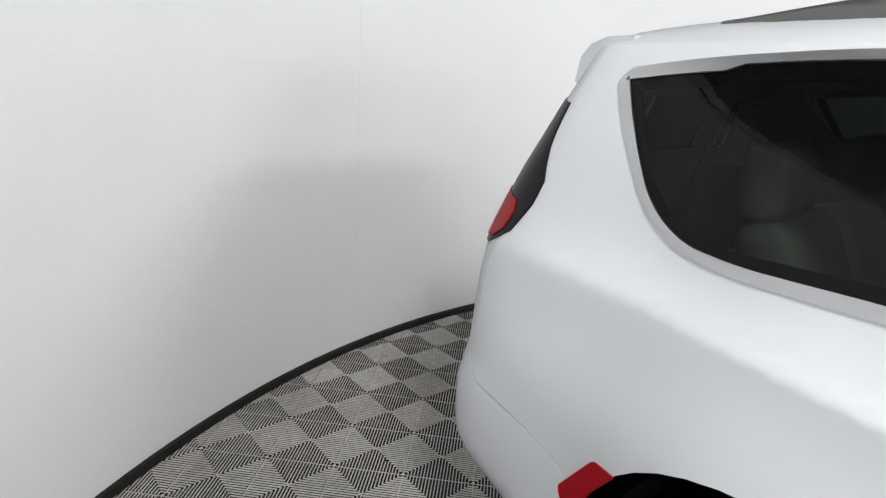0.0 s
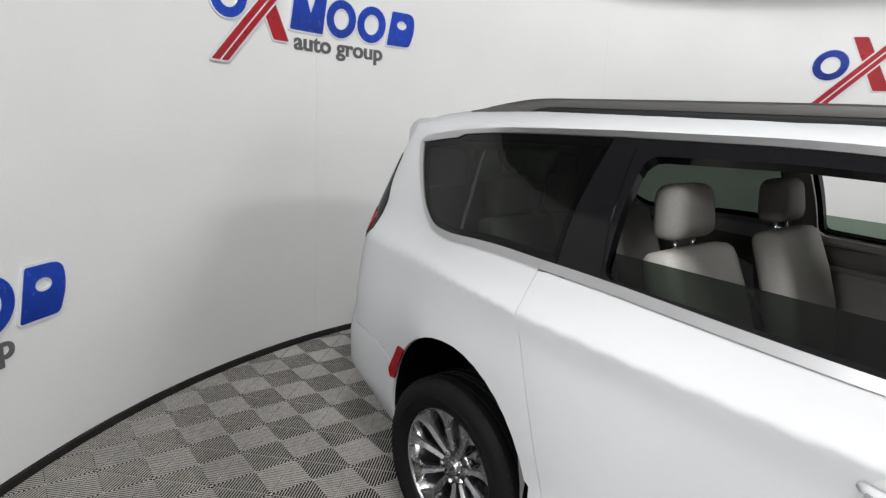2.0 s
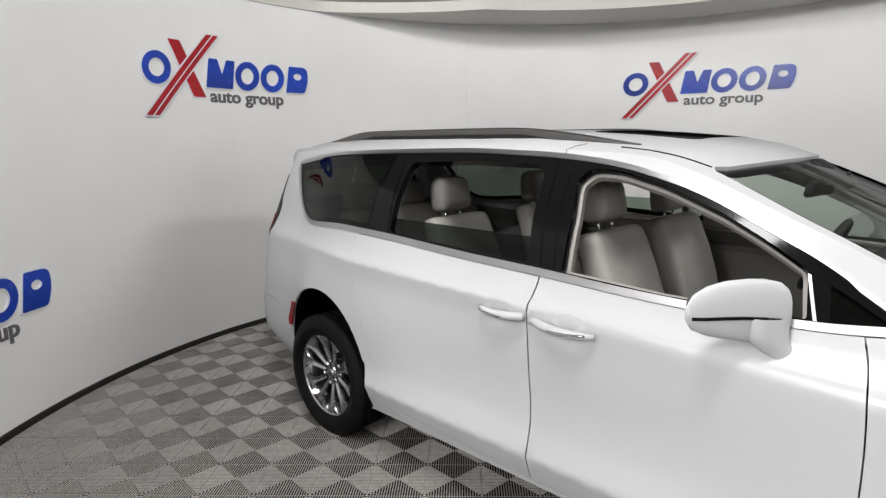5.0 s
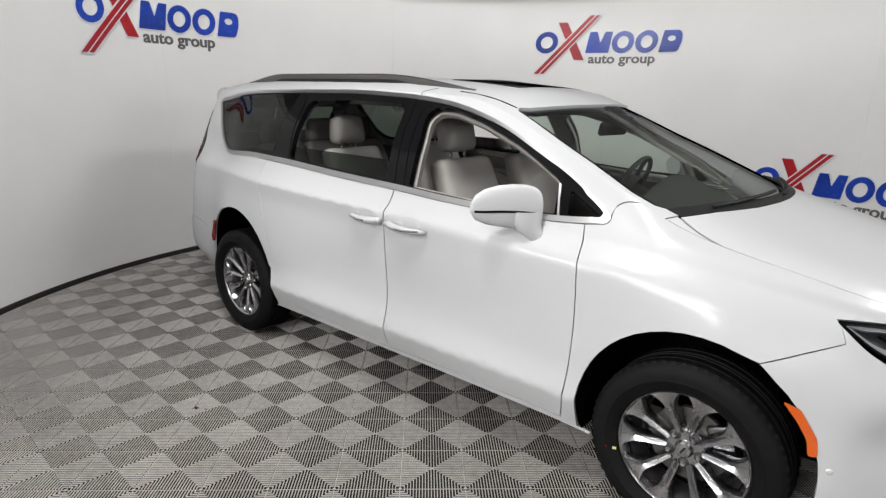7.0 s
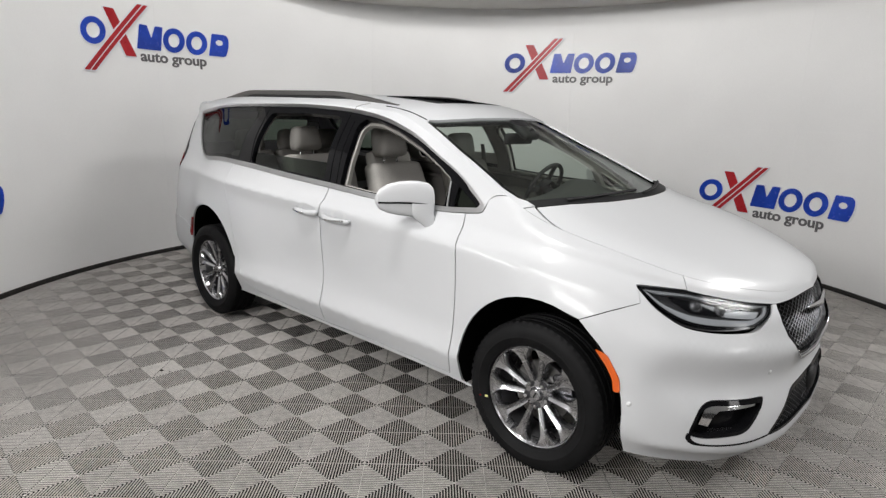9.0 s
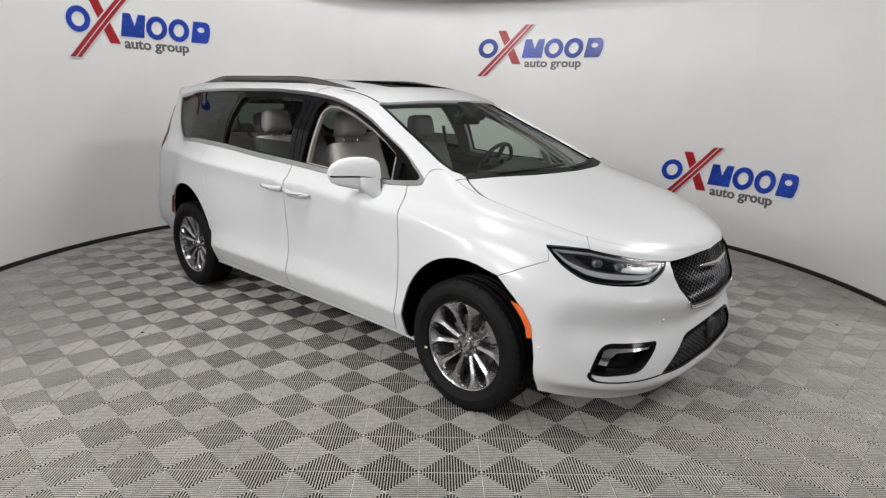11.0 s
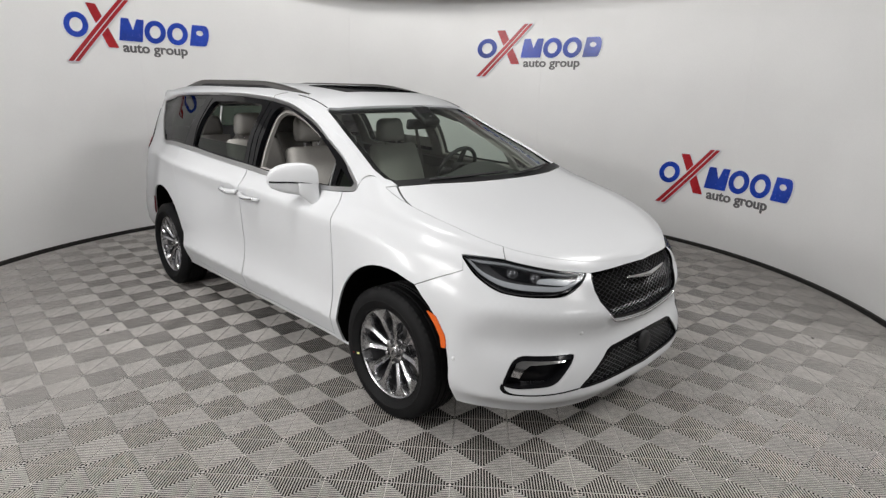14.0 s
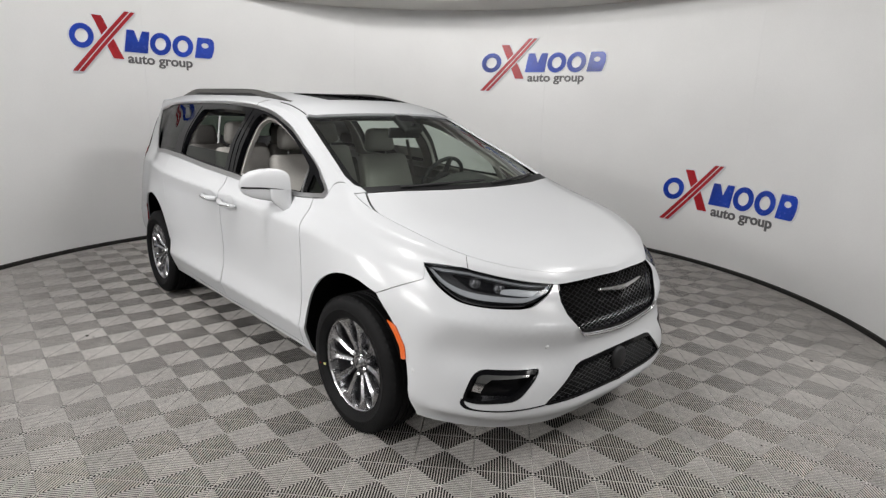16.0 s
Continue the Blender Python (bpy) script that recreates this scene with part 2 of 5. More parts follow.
def glass(name, tint, rough=0.0, ior=1.5):
    """Thin pane: tinted see-through with a clear reflection."""
    m = bpy.data.materials.new(name)
    m.use_nodes = True
    nt = m.node_tree
    nt.nodes.remove(nt.nodes["Principled BSDF"])
    clear, shine, mix, fr = (nt.nodes.new("ShaderNode" + k) for k in ("BsdfTransparent", "BsdfGlossy", "MixShader", "Fresnel"))
    clear.inputs[0].default_value = (*tint, 1)
    shine.inputs["Roughness"].default_value = rough
    shine.inputs["Color"].default_value = (1, 1, 1, 1)
    fr.inputs["IOR"].default_value = ior
    nt.links.new(fr.outputs[0], mix.inputs[0])
    nt.links.new(clear.outputs[0], mix.inputs[1])
    nt.links.new(shine.outputs[0], mix.inputs[2])
    nt.links.new(mix.outputs[0], nt.nodes["Material Output"].inputs["Surface"])
    return m


SCREEN = glass("windscreen_glass", (0.58, 0.67, 0.60), ior=1.65)
PRIVACY = glass("privacy_glass", (0.072, 0.09, 0.074), ior=1.29)
GREENISH = glass("tinted_door_glass", (0.30, 0.38, 0.31))
LENS = glass("clear_lens", (0.86, 0.88, 0.90), rough=0.14, ior=1.3)
PANES += [SCREEN, PRIVACY, GREENISH, LENS]

# ---------------------------------------------------------------- booth
CX, CY, RAD, HIGH = 0.02, 0.356, 4.0, 3.055
OPEN0, OPEN1 = -100.0, 28.0


def on_wall(az, z, off=0.0):
    """A place on the round wall; az in degrees, off metres into the room."""
    a = radians(az)
    return (CX + (RAD - off) * math.cos(a), CY + (RAD - off) * math.sin(a), z)


def round_wall():
    """The round wall of curved panels, open on one side, with fine butt joints."""
    wall = thing("wall_round", "white curved wall panels with fine joints", "wall", kind="structure")
    joints = [OPEN1, 69.0, 109.6, 149.2, 188.8, 228.4, 360 + OPEN0]
    for a0, a1 in zip(joints, joints[1:]):
        for z0, z1 in ((0.0, 1.568), (1.568, HIGH)):
            s, n = Soup(), 26
            pad = 0.008
            for k in range(n + 1):
                az = a0 + pad + (a1 - a0 - 2 * pad) * k / n
                for off, z in ((-0.06, z0), (0.0, z0 + 0.0002), (0.0, z1 - 0.0002), (-0.06, z1)):
                    s.v.append(on_wall(az, z, off))
            for k in range(n):
                for j in range(4):
                    s.f.append((4 * k + j, 4 * k + (j + 1) % 4, 4 * k + 4 + (j + 1) % 4, 4 * k + 4 + j))
            s.f += [(0, 1, 2, 3), (4 * n + 3, 4 * n + 2, 4 * n + 1, 4 * n)]
            s.i = [0] * len(s.f)
            part("wall_panel", s.mesh("wall_panel", WALL, angle=40), wall)
    return wall


def ring_strip(name, label, prof, mat, category, taper=lambda az: 1.0):
    """A moulding of the given (off, z) profile along the round wall."""
    s, n, k = Soup(), 150, len(prof)
    for i in range(n + 1):
        az = OPEN1 + (360 + OPEN0 - OPEN1) * i / n
        s.v += [on_wall(az, z, off * taper(az) if off > 0.1 else off) for off, z in prof]
    for i in range(n):
        for j in range(k):
            s.f.append((k * i + j, k * i + (j + 1) % k, k * i + k + (j + 1) % k, k * i + k + j))
    s.i = [0] * len(s.f)
    return thing(name, label, category, kind="structure", me=s.mesh(name, mat, angle=40))


round_wall()
ring_strip("baseboard", "black rubber base trim along the round wall", [(0.002, 0.0), (0.022, 0.0), (0.022, 0.014), (0.016, 0.036), (0.002, 0.042)], RUBBER, "baseboard")

# ceiling strip cut back and tapered so the unseen lamps reach the walls
ring_strip("soffit", "plain grey painted soffit along the top of the round wall", [(-0.06, HIGH), (0.78, HIGH), (0.78, HIGH + 0.1), (-0.06, HIGH + 0.1)], CEIL, "ceiling", lambda az: max(0.02, min(1.0, 1.0 - (az - 150) / 25)))
# unseen hall added round the booth; size and tone set the bounced light
HALL = (-9.0, -15.0, 17.6, 7.0, 5.0)
ceil = Soup().box(HALL[0], HALL[1], HALL[4], HALL[2], HALL[3], HALL[4] + 0.12)
thing("ceiling", "unseen plain painted ceiling added to close the high hall", "ceiling", kind="structure", me=ceil.mesh("ceiling", ROOM, smooth=False))

# unseen plain hall walls added to close the booth's open side and bounce light
for nm, b in (("wall_south", (HALL[0], HALL[1] - 0.12, 0, HALL[2], HALL[1], HALL[4])), ("wall_east", (HALL[2], HALL[1], 0, HALL[2] + 0.12, HALL[3], HALL[4])), ("wall_west", (HALL[0] - 0.12, HALL[1], 0, HALL[0], HALL[3], HALL[4])), ("wall_north", (HALL[0], HALL[3], 0, HALL[2], HALL[3] + 0.12, HALL[4]))):
    thing(nm, "unseen plain painted wall added to close the hall", "wall", kind="structure", me=Soup().box(*b).mesh(nm, ROOM, smooth=False))

# ---------------------------------------------------------------- floor of ribbed plastic tiles
PITCH, TURN_F = 0.20406, radians(-2.578)
FX, FY = 0.0027, -0.0088


def ribbed_tile():
    """One tile: two by two squares of slanting ribs with open slots between them, and a low cross bar in each square."""
    s = Soup()
    d, n = PITCH * math.sqrt(2), 22
    step = d / n
    for i in (0, 1):
        for j in (0, 1):
            cx, cy, turned = (i + 0.5) * PITCH, (j + 0.5) * PITCH, (i + j) % 2 == 1
            ux, uy = (0.70711, 0.70711) if turned else (-0.70711, 0.70711)
            for k in range(n):
                c = -d / 2 + (k + 0.5) * step
                w = step * 0.145
                for sg in (-1, 1):
                    ends = []
                    for o in (c - w, c + w):
                        ends.append(d / 2 - abs(o) - 0.0012)
                    if min(ends) < 0.004:
                        continue
                    g = 0.0032
                    vv = []
                    for z, grow in ((0.0, 0.0), (-0.0044, -0.0003)):
                        for o, e in ((c - w - grow, ends[0]), (c + w + grow, ends[1])):
                            for l in (g, e):
                                l *= sg
                                vv.append((cx + ux * l - uy * o, cy + uy * l + ux * o, z))
                    q = [(0, 1, 3, 2), (0, 4, 5, 1), (2, 3, 7, 6), (0, 2, 6, 4), (1, 5, 7, 3)]
                    s.add(vv, q if sg > 0 else [t[::-1] for t in q], 0)
            for ex, ey in ((0, 0), (1, 0), (1, 1), (0, 1)):
                px, py, l = (i + ex) * PITCH, (j + ey) * PITCH, 0.009
                sx, sy = (1 if ex == 0 else -1), (1 if ey == 0 else -1)
                tri = [(px, py, -.0016), (px + sx * l, py, -.0016), (px, py + sy * l, -.0016)]
                s.add(tri, [(0, 1, 2) if sx * sy > 0 else (0, 2, 1)], 0)
            vv = []
            for o in (-d / 2 + 0.006, d / 2 - 0.006):
                for l in (-0.0022, 0.0022):
                    vv.append((cx + ux * l - uy * o, cy + uy * l + ux * o, -0.0045))
            s.add(vv, [(0, 2, 3, 1)], 0)
    e = 2 * PITCH
    s.add([(0, 0, -0.0185), (e, 0, -0.0185), (e, e, -0.0185), (0, e, -0.0185)], [(0, 1, 2, 3)], 1)
    return s


def floor():
    slab = Soup().box(HALL[0], HALL[1], -0.15, HALL[2], HALL[3], -0.020)
    base = thing("floor", "grey ribbed plastic floor tiles in a checkered weave", "floor", kind="structure", me=slab.mesh("floor", UNDER, smooth=False))
    soup = ribbed_tile()
    me = soup.mesh("tile", [TILE, UNDER], smooth=False)
    arr = np.array(soup.v)
    rest = Soup()
    lay = Matrix.Translation((FX, FY, 0)) @ Matrix.Rotation(TURN_F, 4, "Z")
    near, far = [], []
    for i in range(-12, 16):
        for j in range(-13, 12):
            c = lay @ Vector(((2 * i + 1) * PITCH, (2 * j + 1) * PITCH, 0))
            if math.hypot(c.x - CX, c.y - CY) < RAD + 0.28 or (c.x > 0.3 and c.y < 2.3 and c.x < 5.6 and c.y > -5.0):
                m = lay @ Matrix.Translation((2 * i * PITCH, 2 * j * PITCH, 0))
                near.append((math.hypot(c.x - 0.9, c.y + 1.2), i, j, m))
    near.sort(key=lambda q: q[:3])
    for k, (_, i, j, m) in enumerate(near):
        if k < 300:
            part("tile", me, base, m=m)
        else:
            rest.add([m @ Vector(p) for p in soup.v], soup.f)
            rest.i[-len(soup.i):] = soup.i
    part("tile_field", rest.mesh("tile_field", [TILE, UNDER], smooth=False), base, kind="stuff")


floor()

# ---------------------------------------------------------------- minivan: shape lines of the body, nose to tail (x, half width, z)
SILL = [(2.41, 0, 0.2), (2.39, 0.33, 0.2), (2.3, 0.61, 0.21), (2.14, 0.81, 0.23), (1.93, 0.92, 0.245), (1.545, 0.96, 0.26), (1.1, 0.965, 0.285), (0.4, 0.985, 0.305), (-0.4, 0.985, 0.305), (-1.15, 0.975, 0.295), (-1.6, 0.97, 0.28), (-2.0, 0.88, 0.32), (-2.35, 0.78, 0.33), (-2.5, 0.55, 0.33), (-2.53, 0, 0.33)]
LOW = [(2.51, 0, 0.36), (2.49, 0.33, 0.36), (2.42, 0.61, 0.365), (2.24, 0.83, 0.38), (1.97, 0.97, 0.4), (1.545, 1.005, 0.42), (1.1, 1.015, 0.46), (0.4, 1.033, 0.47), (-0.4, 1.036, 0.47), (-1.15, 1.03, 0.47), (-1.6, 1.005, 0.42), (-2.0, 0.92, 0.45), (-2.45, 0.83, 0.47), (-2.62, 0.58, 0.48), (-2.65, 0, 0.48)]
MID = [(2.5, 0, 0.63), (2.48, 0.31, 0.63), (2.4, 0.56, 0.64), (2.23, 0.8, 0.66), (1.98, 0.955, 0.69), (1.545, 1.022, 0.74), (1.1, 1.008, 0.72), (0.4, 1.002, 0.72), (-0.4, 1.003, 0.72), (-1.15, 1.025, 0.74), (-1.6, 1.02, 0.76), (-2.0, 0.93, 0.76), (-2.45, 0.84, 0.76), (-2.61, 0.6, 0.76), (-2.64, 0, 0.76)]
SHOULDER = [(2.47, 0, 0.835), (2.44, 0.31, 0.84), (2.35, 0.54, 0.86), (2.17, 0.745, 0.895), (1.955, 0.88, 0.925), (1.545, 0.985, 0.955), (1.1, 1.01, 1.0), (0.4, 1.018, 1.03), (-0.4, 1.02, 1.045), (-1.15, 1.018, 1.07), (-1.6, 0.98, 1.085), (-2.0, 0.895, 1.075), (-2.44, 0.815, 1.05), (-2.6, 0.6, 1.05), (-2.63, 0, 1.05)]
BELT = [(2.45, 0, 0.89), (2.41, 0.305, 0.895), (2.31, 0.51, 0.915), (2.12, 0.715, 0.965), (1.9, 0.83, 1.015), (1.5, 0.905, 1.085), (1.12, 0.915, 1.13), (0.4, 0.945, 1.15), (-0.4, 0.96, 1.17), (-1.15, 0.952, 1.19), (-1.6, 0.905, 1.21), (-2.0, 0.805, 1.24), (-2.39, 0.755, 1.26), (-2.54, 0.58, 1.27), (-2.57, 0, 1.27)]
PANE = [(2.44, 0, 0.915), (2.4, 0.31, 0.92), (2.295, 0.515, 0.945), (2.105, 0.71, 0.995), (1.885, 0.815, 1.055), (1.475, 0.875, 1.14), (0.98, 0.82, 1.29), (0.32, 0.85, 1.4), (-0.4, 0.865, 1.42), (-1.15, 0.86, 1.43), (-1.6, 0.825, 1.44), (-2.02, 0.745, 1.45), (-2.35, 0.695, 1.455), (-2.47, 0.52, 1.46), (-2.51, 0, 1.46)]
GUTTER = [(2.43, 0, 0.935), (2.39, 0.315, 0.945), (2.28, 0.52, 0.97), (2.09, 0.7, 1.02), (1.86, 0.79, 1.085), (1.45, 0.83, 1.185), (0.85, 0.745, 1.442), (0.2, 0.67, 1.672), (-0.45, 0.665, 1.7), (-1.15, 0.665, 1.7), (-1.6, 0.665, 1.7), (-1.97, 0.645, 1.695), (-2.26, 0.63, 1.685), (-2.39, 0.44, 1.665), (-2.43, 0, 1.665)]
SPINE = [(2.43, 0, 0.935), (2.37, 0, 0.99), (2.22, 0, 1.055), (2.03, 0, 1.11), (1.84, 0, 1.165), (1.62, 0, 1.235), (1.05, 0, 1.48), (0.35, 0, 1.728), (-0.45, 0, 1.783), (-1.15, 0, 1.79), (-1.6, 0, 1.788), (-1.97, 0, 1.778), (-2.26, 0, 1.745), (-2.39, 0, 1.69), (-2.43, 0, 1.665)]
LINES = [np.array(q, float) for q in (SILL, LOW, MID, SHOULDER, BELT, PANE, GUTTER)]
SPINE = np.array(SPINE, float)
KNOT = np.arange(15.0)


def rows_pchip(ys, x):
    """Shape-keeping cubic through rows ys (knot, point) at unit steps, one x for each point."""
    d = np.diff(ys, axis=0)
    sl = np.zeros_like(ys)
    with np.errstate(divide="ignore", invalid="ignore"):
        sl[1:-1] = np.where(d[:-1] * d[1:] > 0, 2 * d[:-1] * d[1:] / (d[:-1] + d[1:]), 0.0)
    sl[0], sl[-1] = d[0], d[-1]
    k = np.clip(np.floor(x).astype(int), 0, len(ys) - 2)
    t, n = x - k, np.arange(ys.shape[1])
    a, b, sa, sb = ys[k, n], ys[k + 1, n], sl[k, n], sl[k + 1, n]
    return a * (1 + 2 * t) * (1 - t) ** 2 + sa * t * (1 - t) ** 2 + b * t * t * (3 - 2 * t) + sb * t * t * (t - 1)


def skin(s, v):
    """The flanks: s runs 0 to 14 from nose to tail on the right side, 0 to -14 on the left; v 0 to 6 from sill to roof edge."""
    s, v = np.atleast_1d(np.asarray(s, float)), np.atleast_1d(np.asarray(v, float))
    side, a = np.where(s < 0, 1.0, -1.0), np.abs(s)
    net = np.array([[pchip(KNOT, ln[:, c], a) for c in range(3)] for ln in LINES])  # line, coord, point
    out = np.empty((len(s), 3))
    for c in range(3):
        out[:, c] = rows_pchip(net[:, c], np.clip(v, 0, 6))
    # sculpted nose: ridge under the lamps, hollow above the fog lamps, chin
    k = np.clip((3.95 - a) / 0.7, 0, 1)
    k = k * k * (3 - 2 * k) * (0.014 * np.exp(-((v - 2.32) / 0.2) ** 2) - 0.020 * np.exp(-((v - 1.78) / 0.28) ** 2) + 0.014 * np.exp(-((v - 0.66) / 0.2) ** 2))
    dx, dy = out[:, 0] - 1.0, out[:, 1]
    r = np.hypot(dx, dy)
    out[:, 0] += k * dx / r
    out[:, 1] += k * dy / r
    # crease below the windows, fading towards the nose
    k = np.clip((a - 6.3) / 1.5, 0, 1) * np.clip((12.2 - a) / 0.8, 0, 1)
    out[:, 1] += k * (0.009 * np.exp(-((v - 3.38) / 0.17) ** 2) - 0.010 * np.exp(-((v - 2.80) / 0.34) ** 2))
    # lower crease over the sill
    k = np.clip((a - 5.7) / 0.5, 0, 1) * np.clip((9.6 - a) / 0.5, 0, 1)
    out[:, 1] += k * (0.007 * np.exp(-((v - 0.92) / 0.14) ** 2) - 0.008 * np.exp(-((v - 1.45) / 0.3) ** 2))
    # shelf of the rear bumper
    k = np.clip((a - 11.2) / 0.9, 0, 1) * np.clip((14.2 - a) / 0.5, 0, 1) * 0.030 * np.exp(-((v - 1.35) / 0.55) ** 4)
    dx, dy = out[:, 0] + 1.6, out[:, 1]
    r = np.maximum(np.hypot(dx, dy), 1e-6)
    out[:, 0] += k * dx / r
    out[:, 1] = (dy + k * dy / r) * side
    return out


def top_skin(s, w):
    """Bonnet, windscreen and roof: s as for the flank, w -1 at the right edge to 1 at the left edge."""
    s, w = np.atleast_1d(np.asarray(s, float)), np.atleast_1d(np.asarray(w, float))
    g = np.stack([pchip(KNOT, LINES[6][:, c], s) for c in range(3)], 1)
    m = np.stack([pchip(KNOT, SPINE[:, c], s) for c in range(3)], 1)
    a = 1 - np.abs(w) ** (2.2 + 2.6 * np.clip((s - 6.6) / 1.2, 0, 1))
    return np.stack([g[:, 0] + (m[:, 0] - g[:, 0]) * a, g[:, 1] * w, g[:, 2] + (m[:, 2] - g[:, 2]) * a], 1)

# ----- end of shape


def raw_normals(fn, a, b):
    """Outward unit normals of a skin."""
    h = 0.004
    if fn is skin:
        b1, b0 = np.where(b > 3, np.minimum(b + h, 6), np.minimum(b + h, 3)), np.where(b > 3, np.maximum(b - h, 3.0001), np.maximum(b - h, 0))
        a1, a0 = np.minimum(a + h, 14), np.maximum(a - h, -14)
    else:
        b1, b0 = np.minimum(b + h, 1), np.maximum(b - h, -1)
        a1, a0 = np.minimum(a + h, 14), np.maximum(a - h, 0)
    n = np.cross(fn(a1, b) - fn(a0, b), fn(a, b1) - fn(a, b0))
    ln = np.linalg.norm(n, axis=1)
    p = fn(a, b)
    out = p - np.array((0.0, 0.0, 0.75))
    out[:, 0] = np.where(np.abs(p[:, 0]) > 2.0, out[:, 0] - np.sign(p[:, 0]) * 1.6, 0)
    n = n / np.maximum(ln, 1e-12)[:, None]
    return n * np.where((n * out).sum(1) < 0, -1.0, 1.0)[:, None]


def normals(fn, a, b):
    """Normals with the wing tops rounded over between flank and bonnet."""
    a, b = np.asarray(a, float), np.asarray(b, float)
    n = raw_normals(fn, a, b)
    if fn is skin:
        near, other, edge = np.clip((b - 3.2) / 2.8, 0, 1), top_skin, np.where(a < 0, 1.0, -1.0) * 0.97
        m = raw_normals(top_skin, np.abs(a), edge)
    else:
        near = np.clip((np.abs(b) - 0.72) / 0.28, 0, 1)
        m = raw_normals(skin, np.where(b > 0, -a, a), np.full(len(b), 5.2))
    k = 0.5 * near ** 2 * (3 - 2 * near) * np.clip((5.5 - np.abs(a)) / 0.3, 0, 1) * np.clip((np.abs(a) - 0.3) / 0.5, 0, 1)
    n = n * (1 - k)[:, None] + m * k[:, None]
    return n / np.maximum(np.linalg.norm(n, axis=1), 1e-9)[:, None]


_s, _v = np.meshgrid(np.linspace(2.6, 13.0, 261), np.linspace(0, 6, 151), indexing="ij")
_grid = skin(_s.ravel(), _v.ravel())[:, (0, 2)]
_sv = np.stack([_s.ravel(), _v.ravel()], 1)
_ts, _tw = np.meshgrid(np.linspace(0, 14, 351), np.linspace(-1, 1, 81), indexing="ij")
_tgrid = top_skin(_ts.ravel(), _tw.ravel())[:, :2]
_tsw = np.stack([_ts.ravel(), _tw.ravel()], 1)


def _back(fn, pick, grid, par, pts, hi, lo):
    q = np.array(pts, float).reshape(-1, 2)
    u = np.array([par[np.argmin(((grid - p) ** 2).sum(1))] for p in q])
    e = 0.003
    for _ in range(3):
        p0, pa, pb = (fn(u[:, 0] + a, u[:, 1] - b)[:, pick] for a, b in ((0, 0), (e, 0), (0, e)))
        ja, jb, r = (pa - p0) / e, (p0 - pb) / e, q - p0
        det = ja[:, 0] * jb[:, 1] - ja[:, 1] * jb[:, 0]
        good = np.abs(det) > 1e-7
        det = np.where(good, det, 1.0)
        step = np.stack([(r[:, 0] * jb[:, 1] - r[:, 1] * jb[:, 0]) / det, (ja[:, 0] * r[:, 1] - ja[:, 1] * r[:, 0]) / det], 1)
        u = np.clip(u + np.where(good[:, None], np.clip(step, -0.05, 0.05), 0), lo, hi)
    return [tuple(k) for k in u]


def side(pts):
    """Side-view places (x, z) as (s, v) of the flank; heights past its edges land on them."""
    return _back(skin, (0, 2), _grid, _sv, pts, (13.0, 6.0), (2.6, 0.0))


def plan(pts):
    """Plan places (x, y) as (s, w) of the top skin."""
    return _back(top_skin, (0, 1), _tgrid, _tsw, pts, (14.0, 1.0), (0.0, -1.0))


def dense(pts, closed=True, step=0.03, scale=(1.0, 1.0)):
    """Adds points to long edges."""
    out, n = [], len(pts)
    for k in range(n if closed else n - 1):
        a, b = np.array(pts[k], float), np.array(pts[(k + 1) % n], float)
        m = max(1, int(np.linalg.norm((b - a) * scale) / step))
        out += [tuple(a + (b - a) * i / m) for i in range(m)]
    if not closed:
        out.append(tuple(pts[-1]))
    return out


SIDE_SCALE, TOP_SCALE = (0.42, 0.2), (0.42, 0.6)


def inset(outline, d, scale):
    """Moves a closed outline inwards by d metres (outwards if below 0)."""
    p = np.array(outline, float) * scale
    keep = [0]
    for k in range(1, len(p)):
        if np.linalg.norm(p[k] - p[keep[-1]]) > 1e-4:
            keep.append(k)
    p = p[keep]
    area = 0.5 * np.sum(p[:, 0] * np.roll(p[:, 1], -1) - np.roll(p[:, 0], -1) * p[:, 1])
    t0, t1 = p - np.roll(p, 1, 0), np.roll(p, -1, 0) - p
    t0 /= np.maximum(np.linalg.norm(t0, axis=1), 1e-9)[:, None]
    t1 /= np.maximum(np.linalg.norm(t1, axis=1), 1e-9)[:, None]
    n0, n1 = np.stack([-t0[:, 1], t0[:, 0]], 1), np.stack([-t1[:, 1], t1[:, 0]], 1)
    m = n0 + n1
    m /= np.maximum(np.linalg.norm(m, axis=1), 0.3)[:, None]
    dd = np.broadcast_to(np.asarray(d, float), (len(outline),))[keep]
    q = p + m * dd[:, None] * (1 if area > 0 else -1)
    return [tuple(r) for r in q / np.array(scale)]


